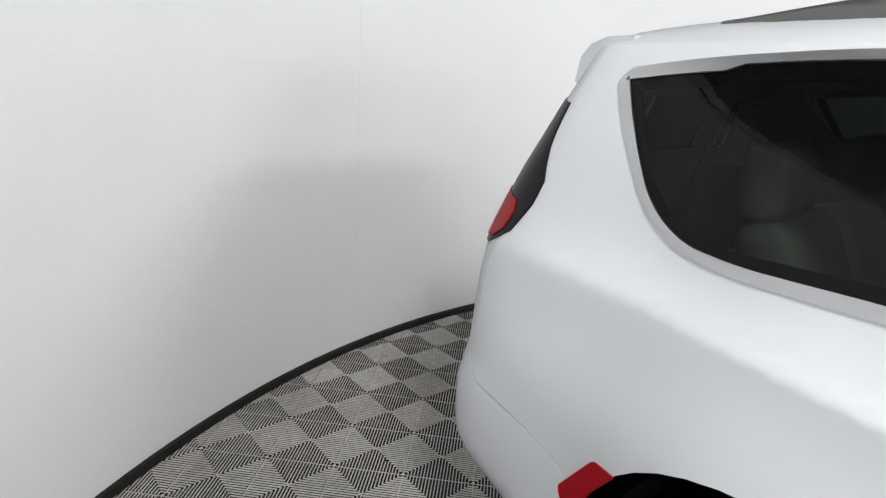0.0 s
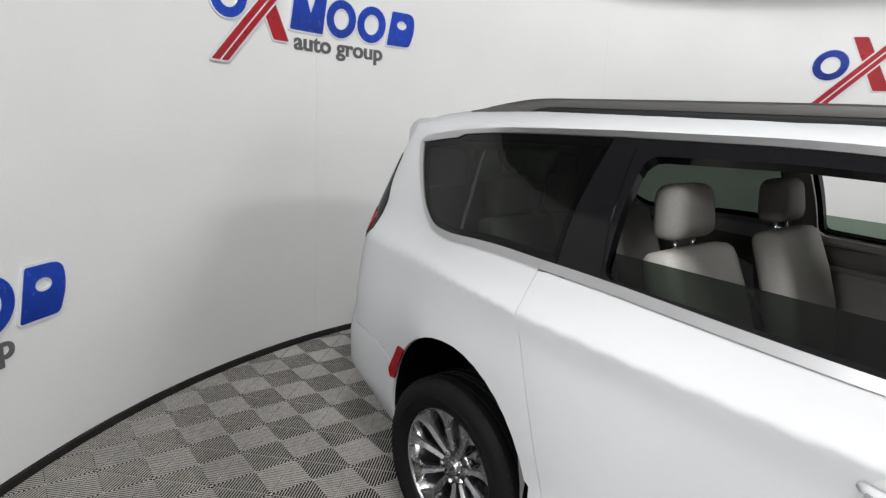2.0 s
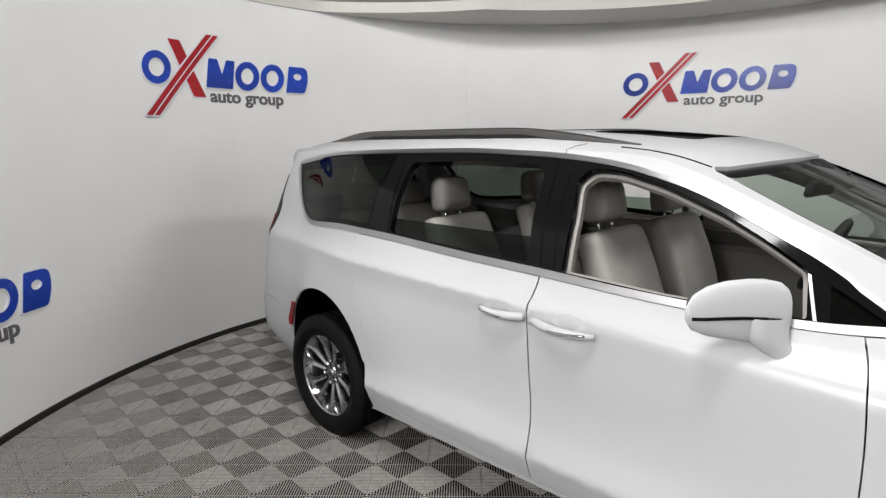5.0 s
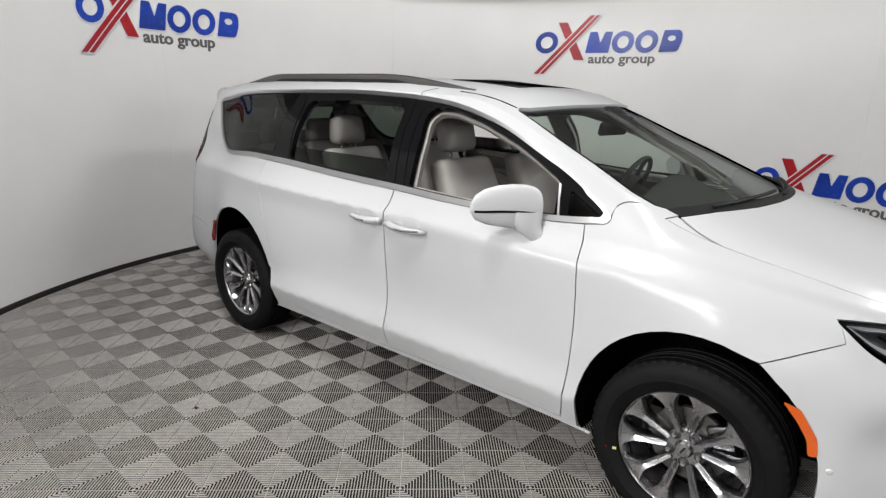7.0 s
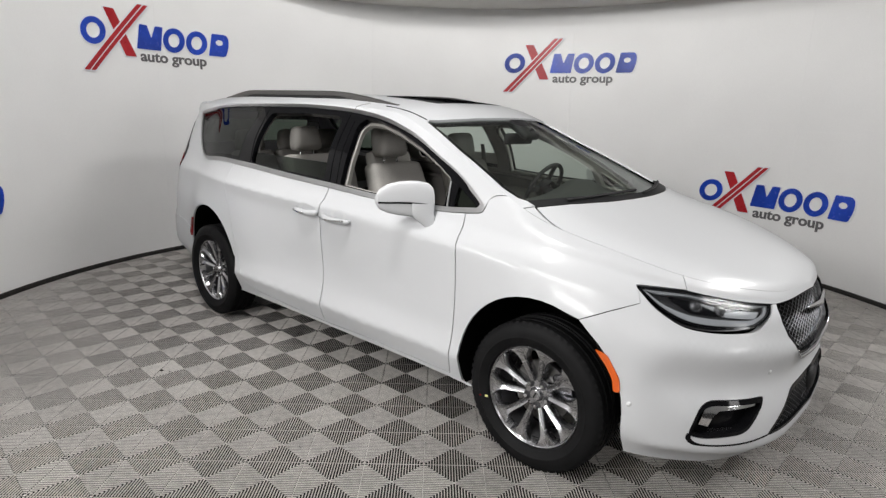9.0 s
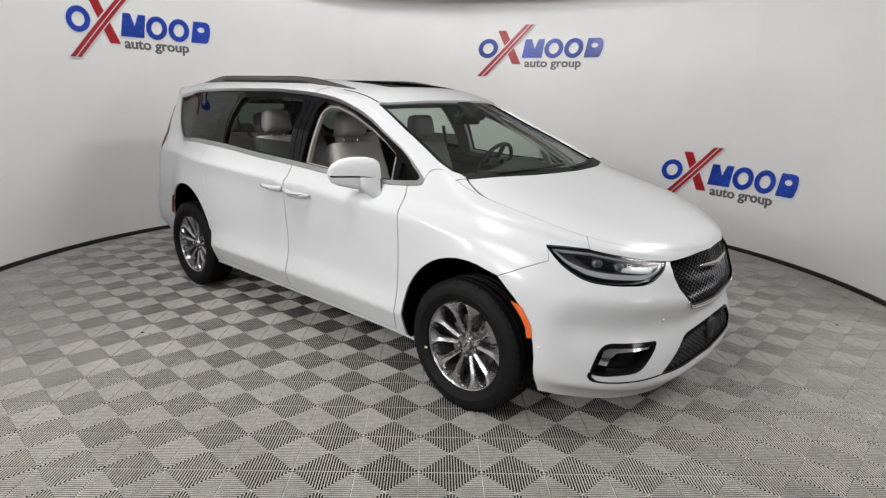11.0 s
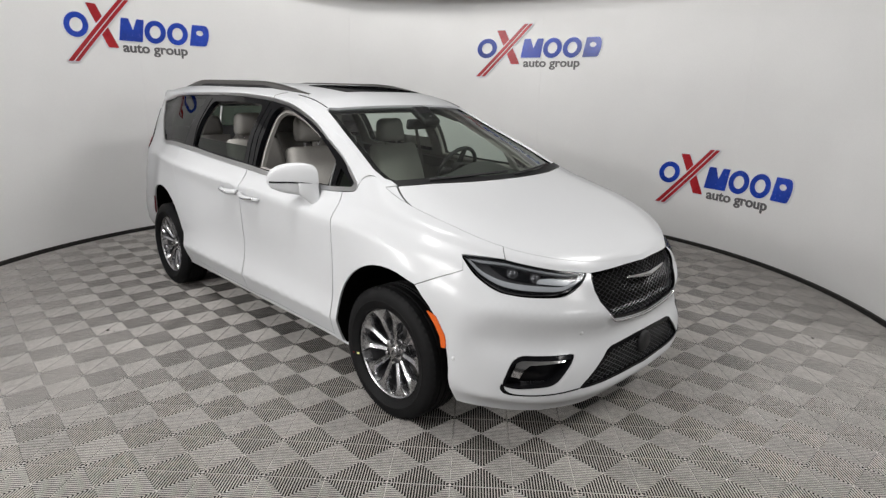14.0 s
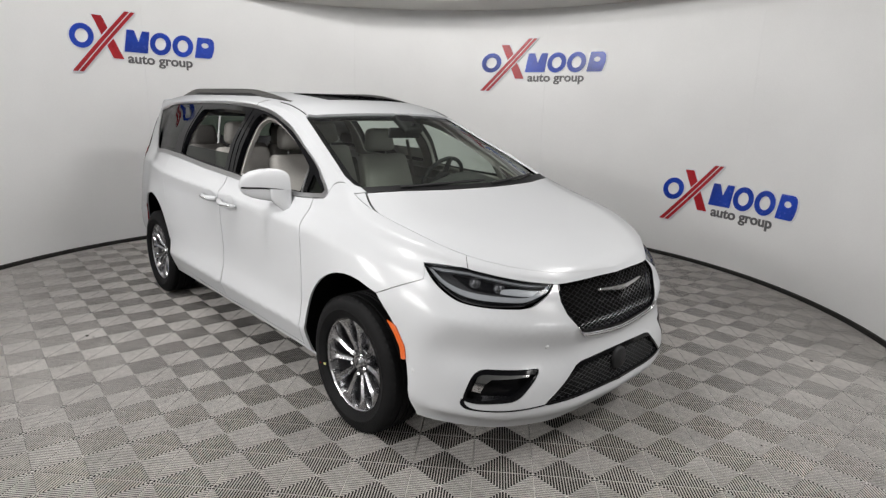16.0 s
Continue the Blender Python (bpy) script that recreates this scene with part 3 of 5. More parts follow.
class Shell:
    """Gathers pieces of skin with their exact normals into one mesh."""

    def __init__(self):
        self.v, self.n, self.f, self.i = [], [], [], []

    def sheet(self, fn, outline, holes=(), off=0.0, step=0.06, flange=0.012, gap=0.0018, mat=0, mirror=False, bulge=0.0):
        scale = SIDE_SCALE if fn is skin else TOP_SCALE
        outline = dense(outline, True, 0.03, scale)
        holes = [dense(h, True, 0.03, scale) for h in holes]
        if gap:
            outline = inset(outline, gap, scale)
            holes = [inset(h, -gap, scale) for h in holes]
        uv, tris = fill(outline, holes, step, scale)
        p, n = fn(uv[:, 0], uv[:, 1]), normals(fn, uv[:, 0], uv[:, 1])
        p = p + n * off
        tris = [t if np.dot(np.cross(p[t[1]] - p[t[0]], p[t[2]] - p[t[0]]), n[t[0]]) > 0 else t[::-1] for t in tris]
        self._put(p, n, tris, mat, mirror)
        if flange:
            count = {}
            for t in tris:
                for a, b in ((t[0], t[1]), (t[1], t[2]), (t[2], t[0])):
                    count[(a, b)] = 1
            rim = [(a, b) for a, b in count if (b, a) not in count]
            vv, nn, ff = [], [], []
            for a, b in rim:
                o = np.cross(p[b] - p[a], n[a])
                o /= max(np.linalg.norm(o), 1e-9)
                k = len(vv)
                vv += [p[a], p[b], p[b] - n[b] * flange, p[a] - n[a] * flange]
                nn += [o, o, o, o]
                ff.append((k, k + 3, k + 2, k + 1))
            self._put(np.array(vv), np.array(nn), ff, mat, mirror)
        return self

    def _put(self, p, n, faces, mat, mirror):
        k = len(self.v)
        g = np.array((1, -1, 1)) if mirror else np.array((1, 1, 1))
        self.v += [tuple(q) for q in p * g]
        self.n += [tuple(q) for q in n * g]
        self.f += [tuple(k + i for i in (t[::-1] if mirror else t)) for t in faces]
        self.i += [mat] * len(faces)

    def mesh(self, name, mats):
        me = mesh_from(name, self.v, self.f, mats, True, self.i)
        me.normals_split_custom_set_from_vertices([Vector(q) for q in self.n])
        return me


van = thing("minivan", "white minivan with black window surround parked on the tiles", "car", m=pose(0, 0.03, 0))


def arch(xc, zc, rx, rz, foot=0.0):
    """Wheel opening in side view, from its front foot over the top to its rear foot."""
    pts = [(xc + rx, foot), (xc + rx, zc)]
    pts += [(xc + rx * math.cos(a), zc + rz * math.sin(a)) for a in np.linspace(0.06, math.pi - 0.06, 22)]
    return pts + [(xc - rx, zc), (xc - rx, foot)]


ARCH_F, ARCH_R = (1.545, 0.42, 0.437, 0.44), (-1.55, 0.42, 0.450, 0.490)
CHROME_OUT = [(-2.195, 1.600), (-2.165, 1.632), (-1.98, 1.662), (-1.68, 1.688), (-1.2, 1.698), (-.6, 1.70), (-.12, 1.678), (.21, 1.638), (.50, 1.551), (.73, 1.436), (.90, 1.356), (1.105, 1.228), (1.132, 1.205), (1.12, 1.182), (.95, 1.165), (.67, 1.163), (.3, 1.176), (0, 1.196), (-.5, 1.218), (-1.0, 1.248), (-1.45, 1.262), (-1.76, 1.246), (-1.88, 1.252), (-1.96, 1.285), (-2.03, 1.345), (-2.095, 1.44), (-2.15, 1.515)]
FD_SEAM = smooth_line([(1.030, 1.171), (1.065, 1.03), (1.072, .75), (1.05, .45), (1.03, .322)], 6)
SD_FRONT = smooth_line([(-.038, 1.195), (-.048, 1.03), (-.04, .80), (-.028, .60), (-.03, .335)], 6)
SD_REAR = smooth_line([(-1.225, 1.25), (-1.24, 1.16), (-1.20, 1.02), (-1.125, .80), (-1.068, .62), (-1.02, .49), (-.955, .405), (-.86, .365)], 6)
FENDER_SEAM = [(1.975, .915), (1.875, .871), (1.76, .815)]
BACK_SEAM = [(-1.965, .62), (-2.04, .662), (-2.18, .698), (-2.32, .712), (-2.41, .715)]

out_sv = side(dense(rounded(CHROME_OUT, [0.05] * 2 + [0.14] * 9 + [0.03] * 3 + [0.14] * 13, 5), True, 0.04))
out_p = skin(*np.array(out_sv).T)
thick = [0.015 if 1.30 < p[2] and -1.9 < p[0] else 0.025 for p in out_p]
in_sv = inset(out_sv, thick, SIDE_SCALE)


def cut(poly, lo=-99, hi=99):
    """The piece of a closed (s, v) outline whose x lies between two lines x = lo, hi."""
    def clip(pts, val, keep_above):
        res, xs = [], skin(*np.array(pts).T)[:, 0]
        for k in range(len(pts)):
            a, b = np.array(pts[k - 1]), np.array(pts[k])
            xa, xb = xs[k - 1], xs[k]
            ia, ib = (xa > val) == keep_above, (xb > val) == keep_above
            if ia != ib:
                res.append(tuple(a + (b - a) * (val - xa) / (xb - xa)))
            if ib:
                res.append(tuple(b))
        return res
    if lo > -90:
        poly = clip(poly, lo, True)
    if hi < 90:
        poly = clip(poly, hi, False)
    return poly


SLIDE_HOLE = rounded([(-1.015, 1.630), (-.61, 1.640), (-.21, 1.630), (-.155, 1.598), (-.105, 1.243), (-.985, 1.283)], [.05, .02, .04, .04, .03, .03], 4)
FRONT_HOLE = rounded([(.012, 1.575), (.055, 1.618), (.17, 1.612), (.354, 1.566), (.472, 1.522), (.591, 1.474), (.732, 1.402), (.862, 1.326), (.885, 1.193), (.45, 1.200), (.10, 1.222), (.055, 1.225), (.046, 1.45)], [.04, .04, .04, .04, .03, .03, .03, .02, .01, .01, .01, .01, .03], 3)
CORNER_HOLE = rounded([(.925, 1.293), (1.075, 1.212), (1.07, 1.193), (.945, 1.192)], 0.012, 3)


def flank(left):
    mir = left
    # bonnet-side wing with its upper side
    sh = Shell()
    fen = [*FENDER_SEAM, *[q for q in arch(*ARCH_F, -1) if q[0] < 1.75], (1.03, -1), *[tuple(q) for q in FD_SEAM[::-1]], *sorted((p[0], p[2]) for p in out_p if p[0] > 1.032 and p[2] < 1.2075)]
    fen_sv = side(dense(fen, False, 0.03))
    fen_sv += [(5.40, 6.0), (5.22, 6.0), (4.6, 6.0), (4.0, 6.0), (3.3, 6.0), (3.06, 6.0), (3.06, 4.05), (3.30, 3.90), (3.95, 3.55)]
    sh.sheet(skin, fen_sv, mirror=mir, step=0.028)
    top = [(5.22, -1.0), (5.22, -.936), (5.14, -.951), (5.0, -.976), (4.88, -.994), (4.80, -1.0)]
    sh.sheet(top_skin, top, mirror=mir, step=0.04, flange=0.01)
    part("front_wing", sh.mesh("front_wing", PAINT), van)
    # front door
    low = dense([(1.03, .322), (.4, .345), (-.03, .335)], False, 0.05)
    fd = [*[tuple(q) for q in FD_SEAM], *low[1:-1], *[tuple(q) for q in SD_FRONT[::-1]]]
    belt = [q for q, p in zip(out_sv, out_p) if -0.03 < p[0] < 1.03 and p[2] < 1.25]
    belt = sorted(belt, key=lambda q: -q[0])
    door = part("front_door", Shell().sheet(skin, side(dense(fd, False, 0.03)) + belt, mirror=mir, step=0.035, flange=0.012).mesh("front_door", PAINT), van)
    low = dense([(-.03, .335), (-.45, .345), (-.86, .365)], False, 0.05)
    sd = [*[tuple(q) for q in SD_FRONT], *low[1:-1], *[tuple(q) for q in SD_REAR[::-1]]]
    belt = [q for q, p in zip(out_sv, out_p) if -1.21 < p[0] < -.045 and p[2] < 1.3]
    belt = sorted(belt, key=lambda q: -q[0])
    slide = part("sliding_door", Shell().sheet(skin, side(dense(sd, False, 0.03)) + belt, mirror=mir, step=0.035, flange=0.012).mesh("sliding_door", PAINT), van)
    # rear quarter and roof-side rail, one pressing round the windows
    rear = [(q, p) for q, p in zip(out_sv, out_p) if p[0] < -1.215 or p[2] > 1.31 or (p[0] > 1.0 and p[2] > 1.207)]
    k0 = min((k for k in range(len(rear)) if rear[k][1][0] > 1.0), key=lambda k: rear[k][1][2])
    turned = rear[k0 + 1:] + rear[:k0 + 1]
    rear = turned[::-1] if turned[0][1][0] < 0 else rear[k0:] + rear[:k0]
    rear = [q for q, _ in rear]
    # from the foot of the windscreen pillar over the windows to the tail, down and forward to the door
    q_low = [*[tuple(q) for q in SD_REAR[:29]], *[q for q in arch(*ARCH_R, -1) if q[1] > 0.53 or q[0] < -1.9 and q[1] > .6], *BACK_SEAM]
    q_sv = side(dense(q_low, False, 0.03)) + [(12.05, 2.02), (12.05, 3.0), (12.05, 4.0), (12.05, 5.0), (12.05, 6.0)] + [(k, 6.0) for k in (11.5, 11, 10.5, 10, 9.5, 9, 8.5, 8, 7.5, 7, 6.7, 6.4, 6.1, 5.8, 5.6, 5.41)]
    path = q_sv + rear
    part("rear_quarter", Shell().sheet(skin, path, mirror=mir, step=0.035, gap=0.0).mesh("rear_quarter", PAINT), van)
    # sill
    sill = [(1.10, -1), (1.10, .30), (1.03, .316), (.4, .339), (-.03, .329), (-.45, .339), (-.86, .357), (-.955, .396), (-1.012, .47), (-1.052, .60), (-1.112, .60), (-1.10, .42), (-1.10, -1)]
    part("sill", Shell().sheet(skin, side(dense(sill, True, 0.03)), mirror=mir, step=0.05, off=-0.002).mesh("sill", PAINT), van)
    # bright surround, black frame, panes
    part("window_surround", Shell().sheet(skin, out_sv, [in_sv], off=0.005, step=0.2, flange=0.008, gap=0.0, mirror=mir).mesh("window_surround", SATIN), van, "satin silver window surround")
    frame_sv = cut(in_sv, -1.16)
    holes = [side(dense(h, True, 0.03)) for h in (SLIDE_HOLE, FRONT_HOLE, CORNER_HOLE)]
    part("window_frame", Shell().sheet(skin, frame_sv, holes, off=0.001, step=0.07, flange=0.035, gap=0.0, mirror=mir).mesh("window_frame", GLOSS), van, "gloss black pillars and window frame")
    reveal = inset(holes[1], -0.004, SIDE_SCALE)
    part("window_reveal", Shell().sheet(skin, reveal, [inset(holes[1], 0.008, SIDE_SCALE)], off=-0.044, step=0.2, flange=0.026, gap=0.0, mirror=mir).mesh("window_reveal", TRIM_LIGHT), door, "pale inner trim of the window opening")
    q_pane = cut(in_sv, -99, -1.165)
    part("quarter_window", Shell().sheet(skin, q_pane, off=-0.001, step=0.07, flange=0.005, gap=0.0, mirror=mir).mesh("quarter_window", PRIVACY), van, "dark privacy glass rear window")
    band = inset(q_pane, 0.022, SIDE_SCALE)
    part("glass_border", Shell().sheet(skin, q_pane, [band], off=-0.004, step=0.2, flange=0.004, gap=0.0, mirror=mir).mesh("glass_border", GLOSS), van, "black border print behind the glass")
    pane_top = 1.352
    glass_z = [(-.99, pane_top + .006), (-.10, pane_top - .006), (-.10, 1.235), (-.99, 1.275)]
    part("door_window", Shell().sheet(skin, side(dense(glass_z, True, 0.03)), off=-0.016, step=0.07, flange=0.004, gap=0.0, mirror=mir).mesh("door_window", PRIVACY if not left else GREENISH), slide, "half-lowered tinted pane")
    part("corner_window", Shell().sheet(skin, holes[2], off=-0.006, step=0.07, flange=0.004, gap=0.0, mirror=mir).mesh("corner_window", PRIVACY), van)
    bar = side(dense([(.862, 1.316), (.872, 1.311), (.912, 1.190), (.902, 1.190)], True, 0.03))
    part("division_bar", Shell().sheet(skin, bar, off=0.006, step=0.1, flange=0.006, gap=0.0, mirror=mir).mesh("division_bar", SATIN), van)
    # shut lines on the black pillars
    for x0, z0, x1, z1, nm in ((-1.075, 1.655, -.998, 1.262, "pillar_seal"), (-.118, 1.648, -.052, 1.213, "pillar_seal"), (-.045, 1.60, .012, 1.226, "pillar_seal")):
        st = side(dense([(x0, z0), (x0 + .010, z0), (x1 + .010, z1), (x1, z1)], True, 0.03))
        part(nm, Shell().sheet(skin, st, off=0.004, step=0.1, flange=0.004, gap=0.0, mirror=mir).mesh(nm, GLOSS), van)
    # handles: bar, bright strip, cup
    for x0, x1, owner in ((-.280, -.055, slide), (.262, -.018, door)):
        s = 1 if x1 > x0 else -1
        sg = 1 if left else -1

        def at(x, z, o):
            u = side([(x, z)])[0]
            p = skin([u[0]], [u[1]])[0] + normals(skin, np.array([u[0]]), np.array([u[1]]))[0] * o
            return (p[0], -p[1] if left else p[1], p[2])
        path = [at(x0 + (x1 - x0) * k / 10, 1.042 - .006 * (k / 10 if s > 0 else 1 - k / 10) + (-.006 if x0 > 0 else .006), .012 + .03 * math.sin(math.pi * min(1, k / 9.0)) ** .6) for k in range(11)]
        h = part("handle", Soup().tube(path, .017, 10, flat=1.0, radii=[.009, .014, .016, .017, .017, .0175, .018, .019, .019, .019, .016]).mesh("handle", PAINT), owner)
        path = [at(x0 + (x1 - x0) * (0.08 + .55 * k / 8), 1.044 - .006 * (k / 8) + (-.006 if x0 > 0 else .006), .028 + .032 * math.sin(math.pi * min(1, (0.08 + .55 * k / 8) / .9)) ** .6) for k in range(9)]
        part("handle_strip", Soup().tube(path, .0050, 8).mesh("handle_strip", CHROME), h, "chrome strip")
        cup = [at(x0 + (x1 - x0) * .42 + .075 * math.cos(a), 1.053 + .034 * math.sin(a), 0.002) for a in np.linspace(0, 2 * math.pi, 24, endpoint=False)]
        mid = at(x0 + (x1 - x0) * .42, 1.053, -.004)
        so = Soup()
        so.v = [mid] + cup
        so.f = [(0, 1 + k, 1 + (k + 1) % 24) if left else (0, 1 + (k + 1) % 24, 1 + k) for k in range(24)]
        so.i = [0] * 24
        part("handle_cup", so.mesh("handle_cup", CUP), owner)
    # side lamps
    mk = side(dense(rounded([(1.845, .708), (1.90, .690), (1.958, .60), (1.968, .54), (1.94, .535), (1.93, .59), (1.90, .64)], .012, 3), True, 0.02))
    part("side_marker", Shell().sheet(skin, mk, off=0.005, step=0.05, flange=0.006, gap=0.0, mirror=mir).mesh("side_marker", AMBER), van, "amber side marker")
    mk = side(dense(rounded([(-1.866, .762), (-1.936, .756), (-2.034, .612), (-2.020, .578), (-1.968, .588), (-1.924, .677)], .012, 3), True, 0.02))
    part("side_marker", Shell().sheet(skin, mk, off=0.005, step=0.05, flange=0.006, gap=0.0, mirror=mir).mesh("side_marker", RED), van, "red rear side marker")
    # tail lamp wedge
    tl = [(12.05, 5.35), (12.6, 5.4), (12.9, 4.7), (12.9, 3.5), (12.6, 3.2), (12.29, 3.26), (12.05, 3.42), (11.915, 3.56), (11.83, 4.0), (11.81, 4.34), (11.94, 4.8)]
    lamp = part("tail_lamp", Shell().sheet(skin, tl, off=0.004, step=0.05, flange=0.01, gap=0.0, mirror=mir).mesh("tail_lamp", GLOSS), van, "gloss black tail lamp housing")
    tl = [(12.10, 3.96), (12.40, 3.98), (12.88, 3.98), (12.88, 3.5), (12.5, 3.30), (12.20, 3.37), (12.04, 3.55), (12.02, 3.80)]
    part("lens", Shell().sheet(skin, tl, off=0.008, step=0.05, flange=0.005, gap=0.0, mirror=mir).mesh("lens", RED), lamp, "red lens")
    # wheel housing
    for xc, zc, rx, rz in (ARCH_F, ARCH_R):
        so = Soup()
        prof = [(xc + (rx + .006) * math.cos(a), zc + (rz + .006) * math.sin(a)) for a in np.linspace(-.30, math.pi + .30, 30)]
        for x, z in prof:
            hi = side([(x, z)])[0]
            yo = skin([hi[0]], [hi[1]])[0, 1] + .010
            so.v += [(x, yo, z), (x, -.48, z)]
        n = len(prof)
        so.f = [(2 * k, 2 * k + 1, 2 * k + 3, 2 * k + 2) for k in range(n - 1)] + [tuple(2 * k + 1 for k in range(n))[::-1]]
        so.i = [0] * len(so.f)
        if left:
            so.v = [(x, -y, z) for x, y, z in so.v]
        part("wheel_liner", so.mesh("wheel_liner", LINER, angle=40), van)


CUP = material("handle_cup_paint", (0.74, 0.75, 0.76), 0.3, coat=1.0, grain=(900, 0.01))
flank(False)
flank(True)

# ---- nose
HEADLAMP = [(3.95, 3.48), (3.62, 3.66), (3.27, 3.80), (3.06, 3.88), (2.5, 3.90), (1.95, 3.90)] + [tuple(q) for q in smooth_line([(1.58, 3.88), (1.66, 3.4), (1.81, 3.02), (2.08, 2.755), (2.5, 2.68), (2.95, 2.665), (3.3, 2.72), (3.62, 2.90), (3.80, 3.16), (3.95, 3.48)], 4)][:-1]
GRILLE_R = [(0, 4.75), (.5, 4.6), (1.0, 4.30), (1.42, 3.92), (1.45, 3.5), (1.44, 2.85), (1.34, 2.55), (1.05, 2.19), (.85, 2.14), (.4, 2.08), (0, 2.06)]
LOWER_R = [(0, 1.64), (.3, 1.63), (.95, 1.60), (1.08, 1.56), (1.60, 1.08), (1.70, .97), (1.6, .955), (.53, .965), (0, .965)]
FOG = rounded([(3.10, 1.06), (2.92, 1.60), (1.86, 1.61), (1.90, 1.50), (2.22, 1.13), (2.86, 1.02)], [.12, .22, .05, .06, .15, .10], 5)


def both(right):
    return right + [(-s, v) for s, v in right[::-1] if s > 0]


def twin(outline):
    return [(-s, v) for s, v in outline]


front = [(0, 3.93), (.5, 3.94), (1.2, 3.93)] + [tuple(q) for q in smooth_line([(1.53, 3.92), (1.61, 3.4), (1.76, 2.98), (2.04, 2.70), (2.5, 2.62), (2.97, 2.605), (3.34, 2.66), (3.68, 2.86), (3.84, 3.1), (3.95, 3.42)], 4)]
a_f = [q for q in arch(*ARCH_F, -1) if q[0] > 1.77]
front += side(dense([(1.975, .915), (1.875, .871), (1.76, .815)] + a_f[::-1], False, 0.03))
front += [(3.4, 0), (3, 0), (2.5, 0), (2, 0), (1.5, 0), (1, 0), (.5, 0), (0, 0)]
part("front_bumper", Shell().sheet(skin, both(front)[:-1], [both(GRILLE_R), both(LOWER_R), FOG, twin(FOG)], step=0.03, flange=0.03).mesh("front_bumper", PAINT), van)
# bonnet with its front lip
bon = Shell()
bon.sheet(top_skin, [(5.21, -.93), (5.14, -.945), (5.0, -.970), (4.88, -.988), (4.78, -1), (4.45, -1), (4.1, -1), (3.6, -1), (3.1, -1), (2.5, -1), (2, -1), (1.5, -1), (1, -1), (.5, -1), (.02, -1), (.02, 0), (.02, 1), (.5, 1), (1, 1), (1.5, 1), (2, 1), (2.5, 1), (3.1, 1), (3.6, 1), (4.1, 1), (4.45, 1), (4.78, 1), (4.88, .988), (5.0, .970), (5.14, .945), (5.21, .93), (5.18, .72), (5.11, .45), (5.075, .2), (5.065, 0), (5.075, -.2), (5.11, -.45), (5.18, -.72)], step=0.045)
for sg in (1, -1):
    bon.sheet(skin, [(sg * s, v) for s, v in [(0.0, 6), (.5, 6), (1, 6), (1.5, 6), (2, 6), (2.5, 6), (3.05, 6), (3.05, 4.0), (2.5, 4.0), (1.9, 3.98), (1.42, 3.98), (1.0, 4.33), (.5, 4.63), (0.0, 4.78)]], step=0.03, flange=0.006, gap=0.0)
part("bonnet", bon.mesh("bonnet", PAINT), van)


def lattice(outline, name, parent, dz, ds, off, r, mat):
    """A mesh grille of leaning wires inside an outline on the nose."""
    so = Soup()
    poly = np.array(outline) * np.array(SIDE_SCALE)

    def inside(s, v):
        p = np.array((s, v)) * SIDE_SCALE
        x, y = poly[:, 0], poly[:, 1]
        x2, y2 = np.roll(x, -1), np.roll(y, -1)
        c = (y > p[1]) != (y2 > p[1])
        with np.errstate(divide="ignore", invalid="ignore"):
            return (np.sum(c & (p[0] < (x2 - x) * (p[1] - y) / (y2 - y) + x)) % 2) == 1

    ss, vv = np.linspace(0, 1.8, 91), np.linspace(0.5, 5.0, 181)
    ys = -skin(ss, np.full(91, 2.5))[:, 1]
    zs = {}

    def place(y, z):
        """The (s, v) of a place on the nose, by its offset from the middle and its height."""
        k = round(float(np.interp(abs(y), ys, ss)), 3)
        if k not in zs:
            zs[k] = skin(np.full(181, k), vv)[:, 2]
        return (-k if y > 0 else k), float(np.interp(z, zs[k], vv))

    z0, z1 = (skin([0.0], [f(q[1] for q in outline)])[0, 2] for f in (min, max))
    for k, z in enumerate(np.arange(z0 - .02, z1 + .02, dz)):
        for y in np.arange(-.62 + (ds / 2 if k % 2 else 0), .62, ds):
            for y2 in (y - ds / 2, y + ds / 2):
                a, b = place(y, z), place(y2, z + dz)
                if inside(*a) and inside(*b):
                    p = skin([a[0], b[0]], [a[1], b[1]])
                    n = normals(skin, np.array([a[0], b[0]]), np.array([a[1], b[1]]))
                    p = p - n * off
                    so.tube([p[0], p[1]], r, 4, up=tuple(n[0]))
    return part(name, so.mesh(name, mat, angle=30), parent)


